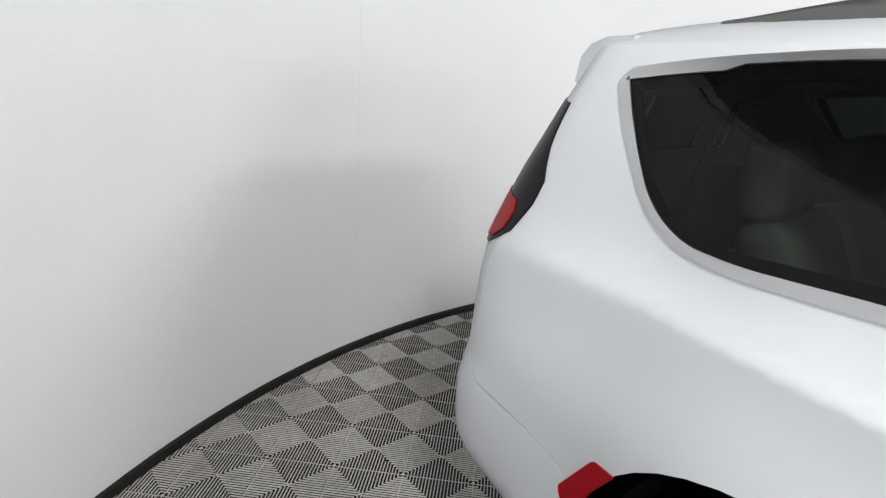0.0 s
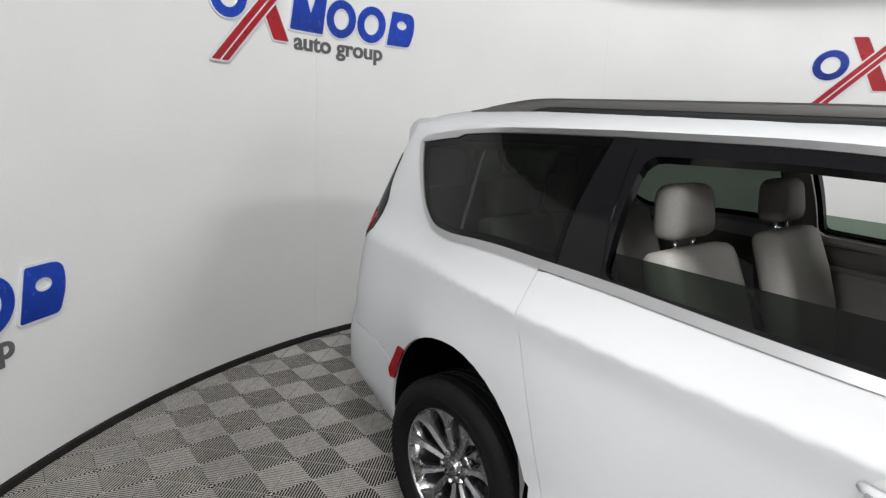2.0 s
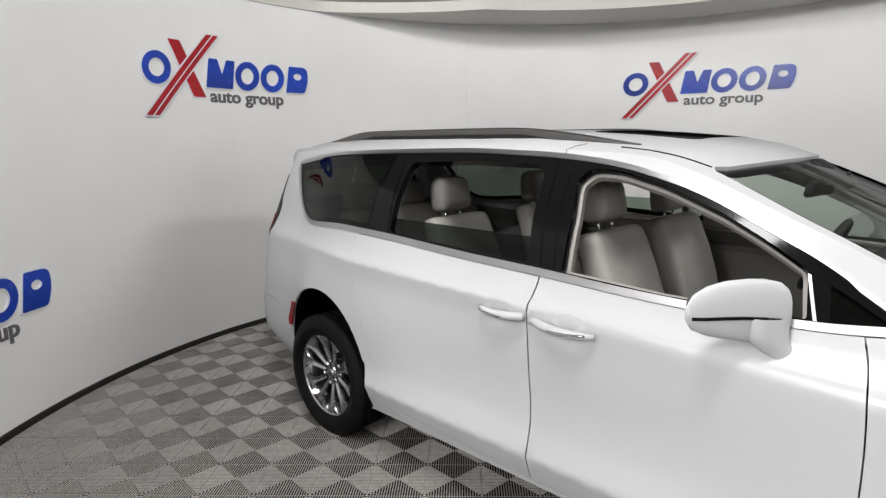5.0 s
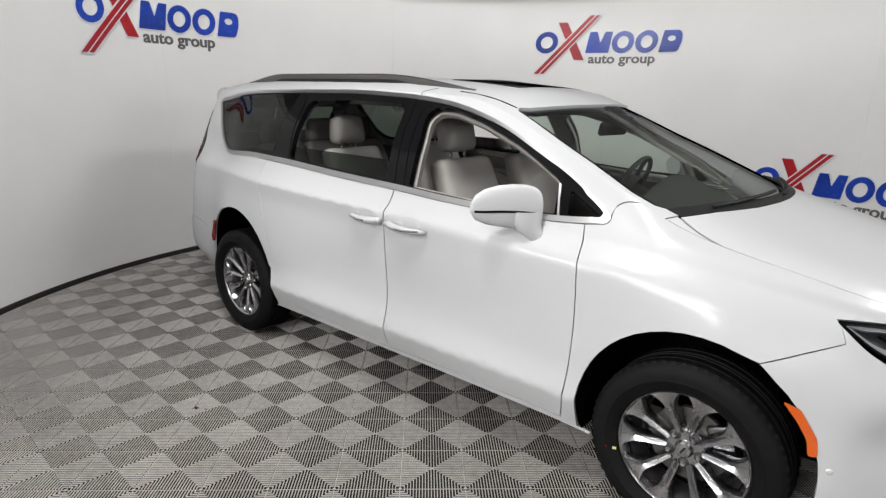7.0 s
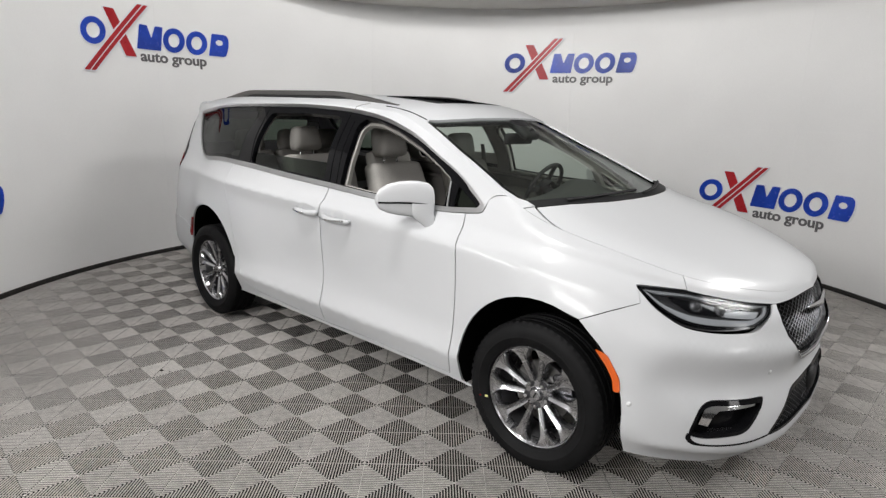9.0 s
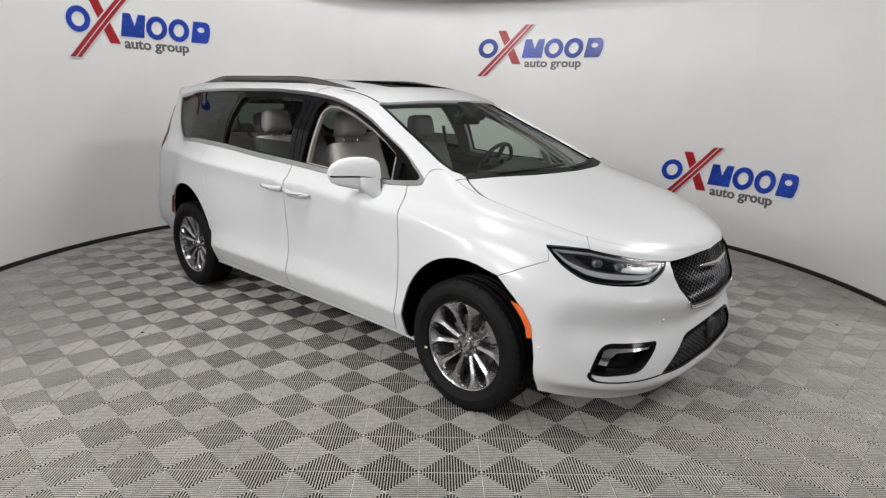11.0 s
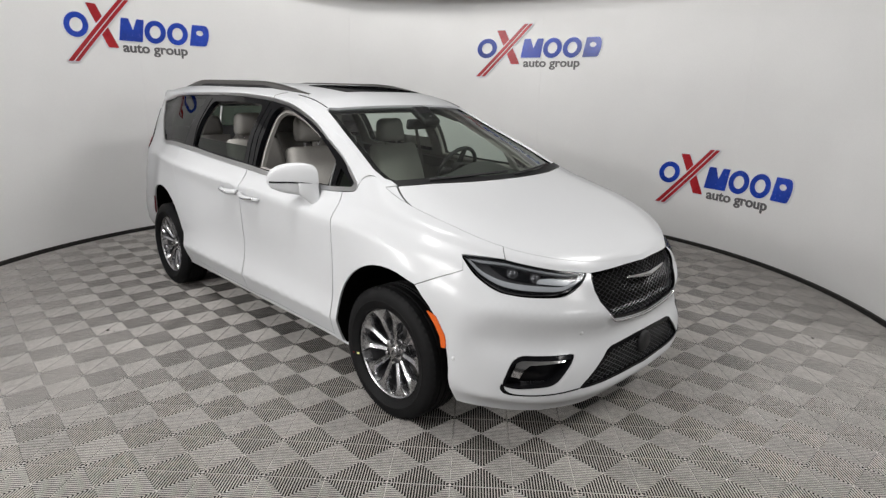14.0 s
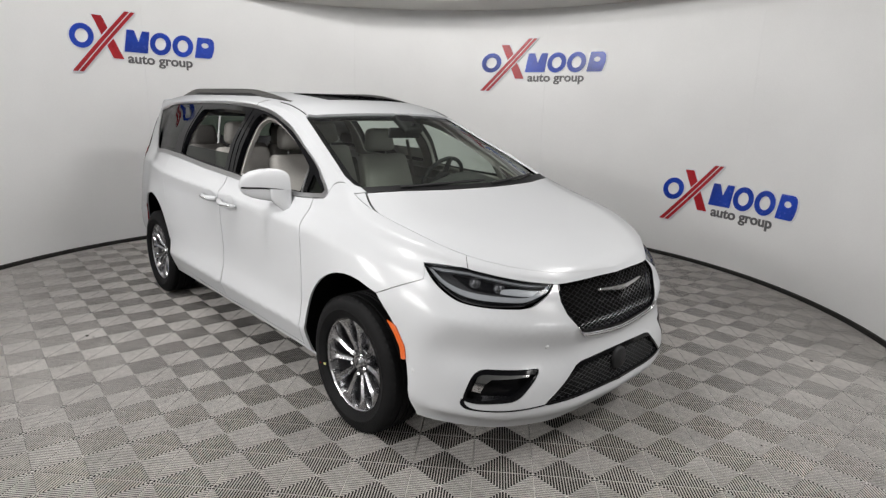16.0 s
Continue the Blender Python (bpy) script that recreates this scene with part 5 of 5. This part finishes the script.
for x in (1.5445, -1.5445):
    for sg in (-1, 1):
        turn = {(1.5445, -1): 22, (-1.5445, -1): 8, (1.5445, 1): 50, (-1.5445, 1): 30}[(x, sg)]
        w = new("wheel", None)
        w.parent = van
        w.matrix_basis = pose(x if x > 0 else x - .012, (.888 if x > 0 else .88) * sg, HUB_Z) @ (pose(0, 0, 0, 90, 0, 0) if sg < 0 else pose(0, 0, 0, -90, 0, 0)) @ pose(0, 0, 0, 0, 0, turn) @ Matrix.Scale(1.012, 4)
        for nm, key, lb in (("tyre", "tyre", "black tyre"), ("rim", "rim", "polished alloy rim"), ("spokes", "spokes", "ten polished spokes in pairs"), ("hub", "hub", ""), ("barrel", "barrel", ""), ("brake_disc", "disc", ""), ("brake_caliper", "cal", "")):
            part(nm, WM[key], w, lb, m=pose(0, 0, -.01) if nm in ("brake_disc", "brake_caliper") else None)
        part("tread", WM["blocks"], w, kind="stuff")
        for k in range(5):
            a = 2 * math.pi * (k + .5) / 5
            # flat dark disc paints the shade of the recess round each nut
            part("nut_shade_disc", WM["seat"], w, m=pose(.060 * math.cos(a), .060 * math.sin(a), .0455))
            part("lug_nut", WM["nut"], w, m=pose(.060 * math.cos(a), .060 * math.sin(a), .046))
        badge = Soup().box(-.016, -.004, .063, .016, .004, .0665, b=.001)
        part("centre_badge", badge.mesh("centre_badge", BLACK), w, m=pose(0, 0, 0, 0, 0, 40))
# paint marks left on the near front wheel
part("paint_mark", Soup().box(-.008, -.006, 0, .008, .006, .002, b=.001).mesh("paint_mark", YELLOW), van, "pale yellow paint mark", m=pose(1.293, -.998, .290, 90, 0, 18))
part("paint_dot", Soup().lathe([(0, .002), (.004, .002), (.005, 0)], 12).mesh("paint_dot", RED), van, "red paint dot", m=pose(1.260, -1.006, .288, 90, 0, 0))


# ---- cabin
def cushion(w, d, h, r=0.05, bulge=0.02, n=7):
    """A padded block: rounded, a little swollen, with a soft seam groove."""
    bm = bmesh.new()
    bmesh.ops.create_cube(bm, size=1)
    bmesh.ops.scale(bm, vec=(d, w, h), verts=bm.verts)
    bmesh.ops.bevel(bm, geom=list(bm.edges), offset=r, segments=3, affect="EDGES", profile=0.6)
    bmesh.ops.subdivide_edges(bm, edges=[e for e in bm.edges if e.calc_length() > 0.12], cuts=3, use_grid_fill=True)
    for v in bm.verts:
        k = (1 - min(1, abs(v.co.y) / (w / 2)) ** 2) * (1 - min(1, abs(v.co.z) / (h / 2)) ** 2)
        v.co.x += bulge * k * (1 if v.co.x > 0 else -0.5)
    return bm


def seat(x, y, z=0.60, back_h=0.70, head_top=1.54, lean=14, width=0.50, mat=None):
    """A padded seat facing forward; x, y: where its headrest stands."""
    mat = mat or LEATHER
    s = new("seat", None)
    s.parent = van
    s["label"] = "pale grey leather seat"
    hz = head_top - 0.10
    part("seat_base", Soup().bm(cushion(width, 0.50, 0.17, 0.055, 0.0)).mesh("seat_base", mat, angle=60), s, m=pose(x + 0.38, y, z - 0.03, 0, -6, 0))
    part("seat_plinth", Soup().box(-.22, -.2, -.16, .22, .2, 0, b=.02).mesh("seat_plinth", TRIM_DARK), s, m=pose(x + .36, y, z - .10))
    bm = cushion(width, 0.13, back_h, 0.055, 0.025)
    for v in bm.verts:
        t = v.co.z / back_h + 0.5
        v.co.y *= 1.0 - 0.22 * max(0, t - 0.45) ** 1.3
        v.co.x += 0.03 * math.sin(math.pi * t) - 0.02 * abs(v.co.y / (width / 2)) ** 2 * -1.2
    part("backrest", Soup().bm(bm).mesh("backrest", mat, angle=60), s, m=pose(x + .10, y, z + back_h / 2 + .01, 0, -lean, 0))
    bm = cushion(0.265, 0.115, 0.19, 0.052, 0.012)
    for v in bm.verts:
        v.co.y *= 1.0 - 0.20 * (v.co.z / 0.19 + .5) ** 2
    head = part("headrest", Soup().bm(bm).mesh("headrest", mat, angle=60), s, m=pose(x, y, hz + .012, 0, -8, 0))
    for o in (-.06, .06):
        part("headrest_post", Soup().tube([(x + .02, y + o, hz - .17), (x + .01, y + o, hz - .05)], .007, 8).mesh("headrest_post", CHROME), s)
    return s


seat(-.06, -.415, .60, .725, 1.545)
seat(-.12, .40, .58, .725, 1.51)
seat(-1.03, -.415, .62, .70, 1.53)
seat(-1.03, .42, .62, .70, 1.53)
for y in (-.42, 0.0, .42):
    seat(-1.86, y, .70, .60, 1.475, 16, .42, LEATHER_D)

# floor; underbody plate and nose block added to stop light leaks and see-through
part("cabin_floor", Soup().box(-1.02, -.84, .40, 1.06, .84, .44, b=.01).box(1.065, -.47, .40, 1.30, .47, .44, b=.01).box(-1.95, -.47, .40, -1.025, .47, .44, b=.01).box(-2.35, -.62, .40, -1.96, .62, .44, b=.01).mesh("cabin_floor", CARPET, smooth=False), van)
part("underbody", Soup().box(-2.35, -.46, .235, 2.30, .46, .30, b=.02).box(-1.05, -.86, .235, 1.05, .86, .30, b=.02).mesh("underbody", LINER, smooth=False), van)
part("nose_block", Soup().box(1.32, -.47, .30, 2.36, .47, .86, b=.05).mesh("nose_block", LINER, smooth=False), van)
# dashboard, swept across the cabin
prof = [(.92, .76), (.86, .86), (.84, 1.00), (.855, 1.115), (.92, 1.170), (1.02, 1.178), (1.20, 1.150), (1.38, 1.118), (1.30, .97), (1.02, .90)]
so = Soup()
for k in range(25):
    y = -.80 + 1.6 * k / 24
    hood = .085 * math.exp(-((y - .38) / .25) ** 2)
    cut_in = .09 * (abs(y) / .8) ** 3
    for x, z in prof:
        so.v.append((x - cut_in, y, z + (hood if .84 < x < 1.1 and z > 1.05 else 0) - .02 * (abs(y) / .8) ** 2))
n = len(prof)
so.f = [(n * k + j, n * k + (j + 1) % n, n * k + n + (j + 1) % n, n * k + n + j) for k in range(24) for j in range(n)] + [tuple(range(n))[::-1], tuple(24 * n + j for j in range(n))]
so.i = [0] * len(so.f)
part("dashboard", so.mesh("dashboard", DASH, angle=50), van, "dark soft dashboard")
# steering wheel
wheel = new("steering_wheel", None)
wheel.parent = van
wheel.matrix_basis = pose(.66, .42, 1.165, 0, -64, 0)
ring = [(.185 * math.cos(a), .185 * math.sin(a), 0) for a in np.linspace(0, 2 * math.pi, 41)]
part("wheel_ring", Soup().tube(ring, .015, 10, up=(0, 0, 1)).mesh("wheel_ring", TRIM_DARK), wheel)
part("wheel_boss", Soup().lathe([(0, .03), (.05, .03), (.075, .01), (.07, -.04)], 24).mesh("wheel_boss", TRIM_DARK, angle=40), wheel)
for a in (0, 180, 270):
    part("wheel_spoke", Soup().box(.05, -.022, -.012, .178, .022, .006, b=.006).mesh("wheel_spoke", TRIM_DARK), wheel, m=pose(0, 0, 0, 0, 0, a + 90))
part("steering_column", Soup().tube([(.68, .42, 1.15), (.92, .42, 1.04)], .035, 12).mesh("steering_column", TRIM_DARK), van)
# inner mirror with its sensor box
im = part("inner_mirror", Soup().box(-.018, -.125, -.036, .014, .125, .036, b=.014).mesh("inner_mirror", BLACK), van, m=pose(.70, .02, 1.515, 0, 12, -8))
part("mirror_stalk", Soup().tube([(.71, .02, 1.53), (.80, .02, 1.575)], .012, 8).mesh("mirror_stalk", BLACK), van)
part("sensor_box", Soup().box(-.10, -.075, -.03, .08, .075, .02, b=.018).mesh("sensor_box", BLACK), van, m=pose(.745, .02, 1.572, 0, 32, 0))
# headliner and inner trims
lin = [(6.62, -.93), *[(k, -.99) for k in np.arange(7, 13.1, .5)], *[(k, .99) for k in np.arange(13, 6.9, -.5)], (6.62, .93), (6.56, .5), (6.54, 0), (6.56, -.5)]
part("headliner", Shell().sheet(top_skin, lin, off=-.045, step=.12, flange=0, gap=0.0).mesh("headliner", TRIM_LIGHT), van)
for mir in (False, True):
    holes = [side(dense(h, True, 0.03)) for h in (SLIDE_HOLE, FRONT_HOLE, CORNER_HOLE)]
    big = [inset(h, d, SIDE_SCALE) for h, d in zip(holes, (-.012, -.003, -.012))]
    ring = inset(cut(in_sv, -1.12), -.035, SIDE_SCALE)
    part("pillar_trim", Shell().sheet(skin, ring, big, off=-.045, step=.1, flange=.012, gap=0.0, mirror=mir).mesh("pillar_trim", TRIM_LIGHT), van)
    card = [(6.0, .9), (7, .9), (8, .9), (9, .9), (9, 3.8), (8.3, 3.75), (7.5, 3.7), (7, 3.7), (6.5, 3.7), (6.12, 3.7)]
    part("door_card", Shell().sheet(skin, card, off=-.075, step=.1, flange=.03, gap=0.0, mirror=mir).mesh("door_card", TRIM_MID), van)
    cap = [(6.1, 3.5), (7, 3.5), (8, 3.55), (9, 3.6), (9, 4.2), (8.3, 4.2), (7.5, 4.2), (7, 4.2), (6.5, 4.2), (6.12, 4.1)]
    part("door_cap", Shell().sheet(skin, cap, off=-.042, step=.1, flange=.012, gap=0.0, mirror=mir).mesh("door_cap", TRIM_MID), van)
    rearq = [(9.05, .9), (9.3, 2.8), (9.7, 3.0), (10.2, 2.9), (10.6, 2.6), (11.5, 2.4), (13, 2.4), (13, 4.2), (11.5, 4.15), (10.8, 4.1), (10, 4.1), (9.05, 4.1)]
    part("rear_trim", Shell().sheet(skin, rearq, off=-.07, step=.1, flange=0, gap=0.0, mirror=mir).mesh("rear_trim", TRIM_MID), van)
    band = [(6.9, 5.88), (8, 5.88), (9.5, 5.88), (11, 5.86), (12.3, 5.82), (12.3, 5.98), (11, 5.98), (9.5, 5.98), (8, 5.98), (6.9, 5.98)]
    part("roof_side_trim", Shell().sheet(skin, band, off=-.04, step=.1, flange=0, gap=0.0, mirror=mir).mesh("roof_side_trim", TRIM_MID), van)
    # belts hanging at the middle pillar
    b = Soup()
    sg = 1 if mir else -1
    b.box(-.02, -.0015, -.32, .02, .0015, .02)
    part("seat_belt", b.mesh("seat_belt", LEATHER_D, smooth=False), van, m=pose(-.16, .74 * sg, 1.40, 14 * sg, 0, 0))
# papers behind the windscreen
for s_, w_, a_, b_ in ((6.42, .80, .03, .045), (6.20, .30, .012, .05)):
    p, nn = top_skin([s_], [w_])[0], normals(top_skin, np.array([s_]), np.array([w_]))[0]
    m = Matrix.Translation(Vector(p - nn * .016)) @ Vector(nn).to_track_quat("Z", "Y").to_matrix().to_4x4()
    part("screen_label", Soup().box(-a_, -b_, -.0005, a_, b_, .0005).mesh("screen_label", PAPER, smooth=False), van, m=m)
# aerial
part("roof_aerial", Soup().box(-.05, -.012, 0, .05, .012, .03, b=.01).mesh("roof_aerial", GLOSS), van, m=pose(-1.75, 0, 1.765))

# ---------------------------------------------------------------- wall signs: raised plain shapes with white edges
def bend(az_left, z0, k, pts, off):
    """Flat sign places (u to the right, h up) on the round wall."""
    return [on_wall(az_left - math.degrees(u * k / RAD), z0 + h, off) for u, h in pts]


def sign_piece(name, outline, holes, o0, o1, mat, parent, place, step=0.06):
    pts, tris = fill(dense(outline, True, 0.04), [dense(h, True, 0.04) for h in holes], step)
    n = len(pts)
    v = bend(*place, pts, o1) + bend(*place, pts, o0)
    f = [t for t in tris]
    seen = {(t[i], t[(i + 1) % 3]) for t in tris for i in range(3)}
    f += [(a, a + n, b + n, b) for a, b in seen if (b, a) not in seen]
    return part(name, mesh_from(name, v, [t[::-1] for t in f], mat, False), parent)


def flat_inset(outline, d):
    return inset(outline, d, (1.0, 1.0))


def oval(cx, cy, rx, ry, n=28, lean=0.0):
    return [(cx + rx * math.cos(a) + lean * math.sin(a) * ry, cy + ry * math.sin(a)) for a in np.linspace(0, 2 * math.pi, n, endpoint=False)]


def lean_block(u0, u1, h0, h1, lean=0.03, r=0.02):
    return rounded([(u0, h0), (u1, h0), (u1 + lean, h1), (u0 + lean, h1)], r, 3)


def wall_sign(az_left, z0, k, place_note):
    place = (az_left, z0, k)
    s = thing("wall_sign", "blue and red raised business sign " + place_note, "sign", group="business signs on the round wall")
    s.matrix_basis = Matrix.Identity(4)
    H0, H1 = .256, .505
    hm, hh = (H0 + H1) / 2, (H1 - H0) / 2
    shapes = []
    for cx, rx in ((.135, .135), (1.04, .128), (1.31, .128)):
        shapes.append(("blue_ring", oval(cx, hm, rx, hh + .006, lean=.10), [oval(cx, hm, rx - .062, hh - .052, lean=.10)], SIGN_BLUE))
    # plain slanted blocks: one with a notch above and below, one with an oval hole
    m_out = rounded([(.605, H0), (.878, H0), (.915, H1), (.830, H1), (.777, H0 + .12), (.735, H1), (.650, H1)], .010, 2)
    shapes.append(("blue_notched_block", m_out, [], SIGN_BLUE))
    blk = rounded([(1.452, H0), (1.66, H0), (1.705, H0 + .12), (1.70, H1), (1.50, H1)], [.012, .03, .05, .07, .012], 4)
    shapes.append(("blue_holed_block", blk, [oval(1.588, H0 + .155, .045, .032, 20)], SIGN_BLUE))
    back = rounded([(.265, .620), (.375, .620), (.595, .170), (.475, .170)], .012, 3)
    slash = rounded([(-.01, 0.0), (.115, 0.0), (.760, .700), (.640, .700)], .010, 3)
    shapes.append(("red_bar", back, [], SIGN_RED))
    for i, (nm, out, holes, mat) in enumerate(shapes):
        lift = .0 if nm != "red_bar" else .0
        edge = sign_piece("white_edge", flat_inset(out, -.011), [flat_inset(h, .009) for h in holes], .0, .012, SIGN_WHITE, s, place)
        sign_piece(nm, out, holes, .012, .0155, mat, s, place)
    sign_piece("white_edge", flat_inset(slash, -.011), [], .0155, .020, SIGN_WHITE, s, place)
    a = [(-.008, .0), (.050, .0), (.694, .700), (.642, .700)]
    b = [(.066, .0), (.113, .0), (.757, .700), (.710, .700)]
    for strip in (a, b):
        sign_piece("red_strip", rounded(strip, .006, 2), [], .020, .0235, SIGN_RED, s, place)
    # the two small words below
    cu = bpy.data.curves.new("words", "FONT")
    cu.body, cu.size, cu.extrude, cu.offset = "auto group", .155, .0, .0035
    tmp = bpy.data.objects.new("words", cu)
    scene.collection.objects.link(tmp)
    bpy.context.view_layer.update()
    raw = bpy.data.meshes.new_from_object(tmp.evaluated_get(bpy.context.evaluated_depsgraph_get()))
    co = np.array([v.co[:2] for v in raw.vertices])
    polys = [tuple(p.vertices) for p in raw.polygons]
    bpy.data.objects.remove(tmp)
    bpy.data.meshes.remove(raw)
    co[:, 0] = .645 + (co[:, 0] - co[:, 0].min()) * (.775 / (co[:, 0].max() - co[:, 0].min()))
    co[:, 1] = co[:, 1] + .135
    for off0, off1, mat, nm in ((.0, .008, SIGN_GREY, "lettering"),):
        n = len(co)
        v = bend(*place, co, off1) + bend(*place, co, off0)
        seen = {(t[i], t[(i + 1) % len(t)]) for t in polys for i in range(len(t))}
        f = polys + [(a_, a_ + n, b_ + n, b_) for a_, b_ in seen if (b_, a_) not in seen]
        part(nm, mesh_from(nm, v, [t[::-1] for t in f], mat, False), s, "grey words auto group")
    return s


wall_sign(200.8, 1.992, 1.0, "high on the white wall")
wall_sign(122.8, 1.975, 1.035, "high on the white wall")
wall_sign(83.6, .458, 1.045, "low on the white wall")
wall_sign(239.6, .465, 1.0, "low on the white wall")

# ---- bits of dirt left on the tiles
def dirt_fleck(x, y, size, seed):
    """A crumbled fleck of dried mud, thin and ragged."""
    rng = random.Random(seed)
    so, n = Soup(), 11
    ring = [(size * (0.55 + 0.6 * rng.random()) * math.cos(2 * math.pi * k / n), size * 0.6 * (0.55 + 0.6 * rng.random()) * math.sin(2 * math.pi * k / n)) for k in range(n)]
    so.v = [(0.0, 0.0, 0.30 * size)] + [(px * .6, py * .6, 0.22 * size) for px, py in ring] + [(px, py, 0.0) for px, py in ring]
    so.f = [(0, 1 + k, 1 + (k + 1) % n) for k in range(n)] + [(1 + k, 1 + n + k, 1 + n + (k + 1) % n, 1 + (k + 1) % n) for k in range(n)]
    so.i = [0] * len(so.f)
    return thing("dirt_fleck", "dark dried mud fleck on the floor tiles", "debris", m=pose(x, y, 0.0, 0, 0, rng.uniform(0, 360)), group="mud flecks on the floor", me=so.mesh("dirt_fleck", MUD, smooth=False))


MUD = material("dried_mud", (0.035, 0.03, 0.025), 0.9, grain=(200, 0.3), bump=(300, 0.001))
for k, (x, y, size) in enumerate(((-.754, -1.728, .024), (-.70, -1.70, .010), (2.86, 2.07, .020), (-.30, -1.95, .008), (.62, -1.62, .007), (1.9, -1.75, .008), (2.75, -1.35, .009), (3.05, .6, .010), (-2.9, -1.2, .010), (-3.0, -.7, .007))):
    dirt_fleck(x, y, size, 40 + k)
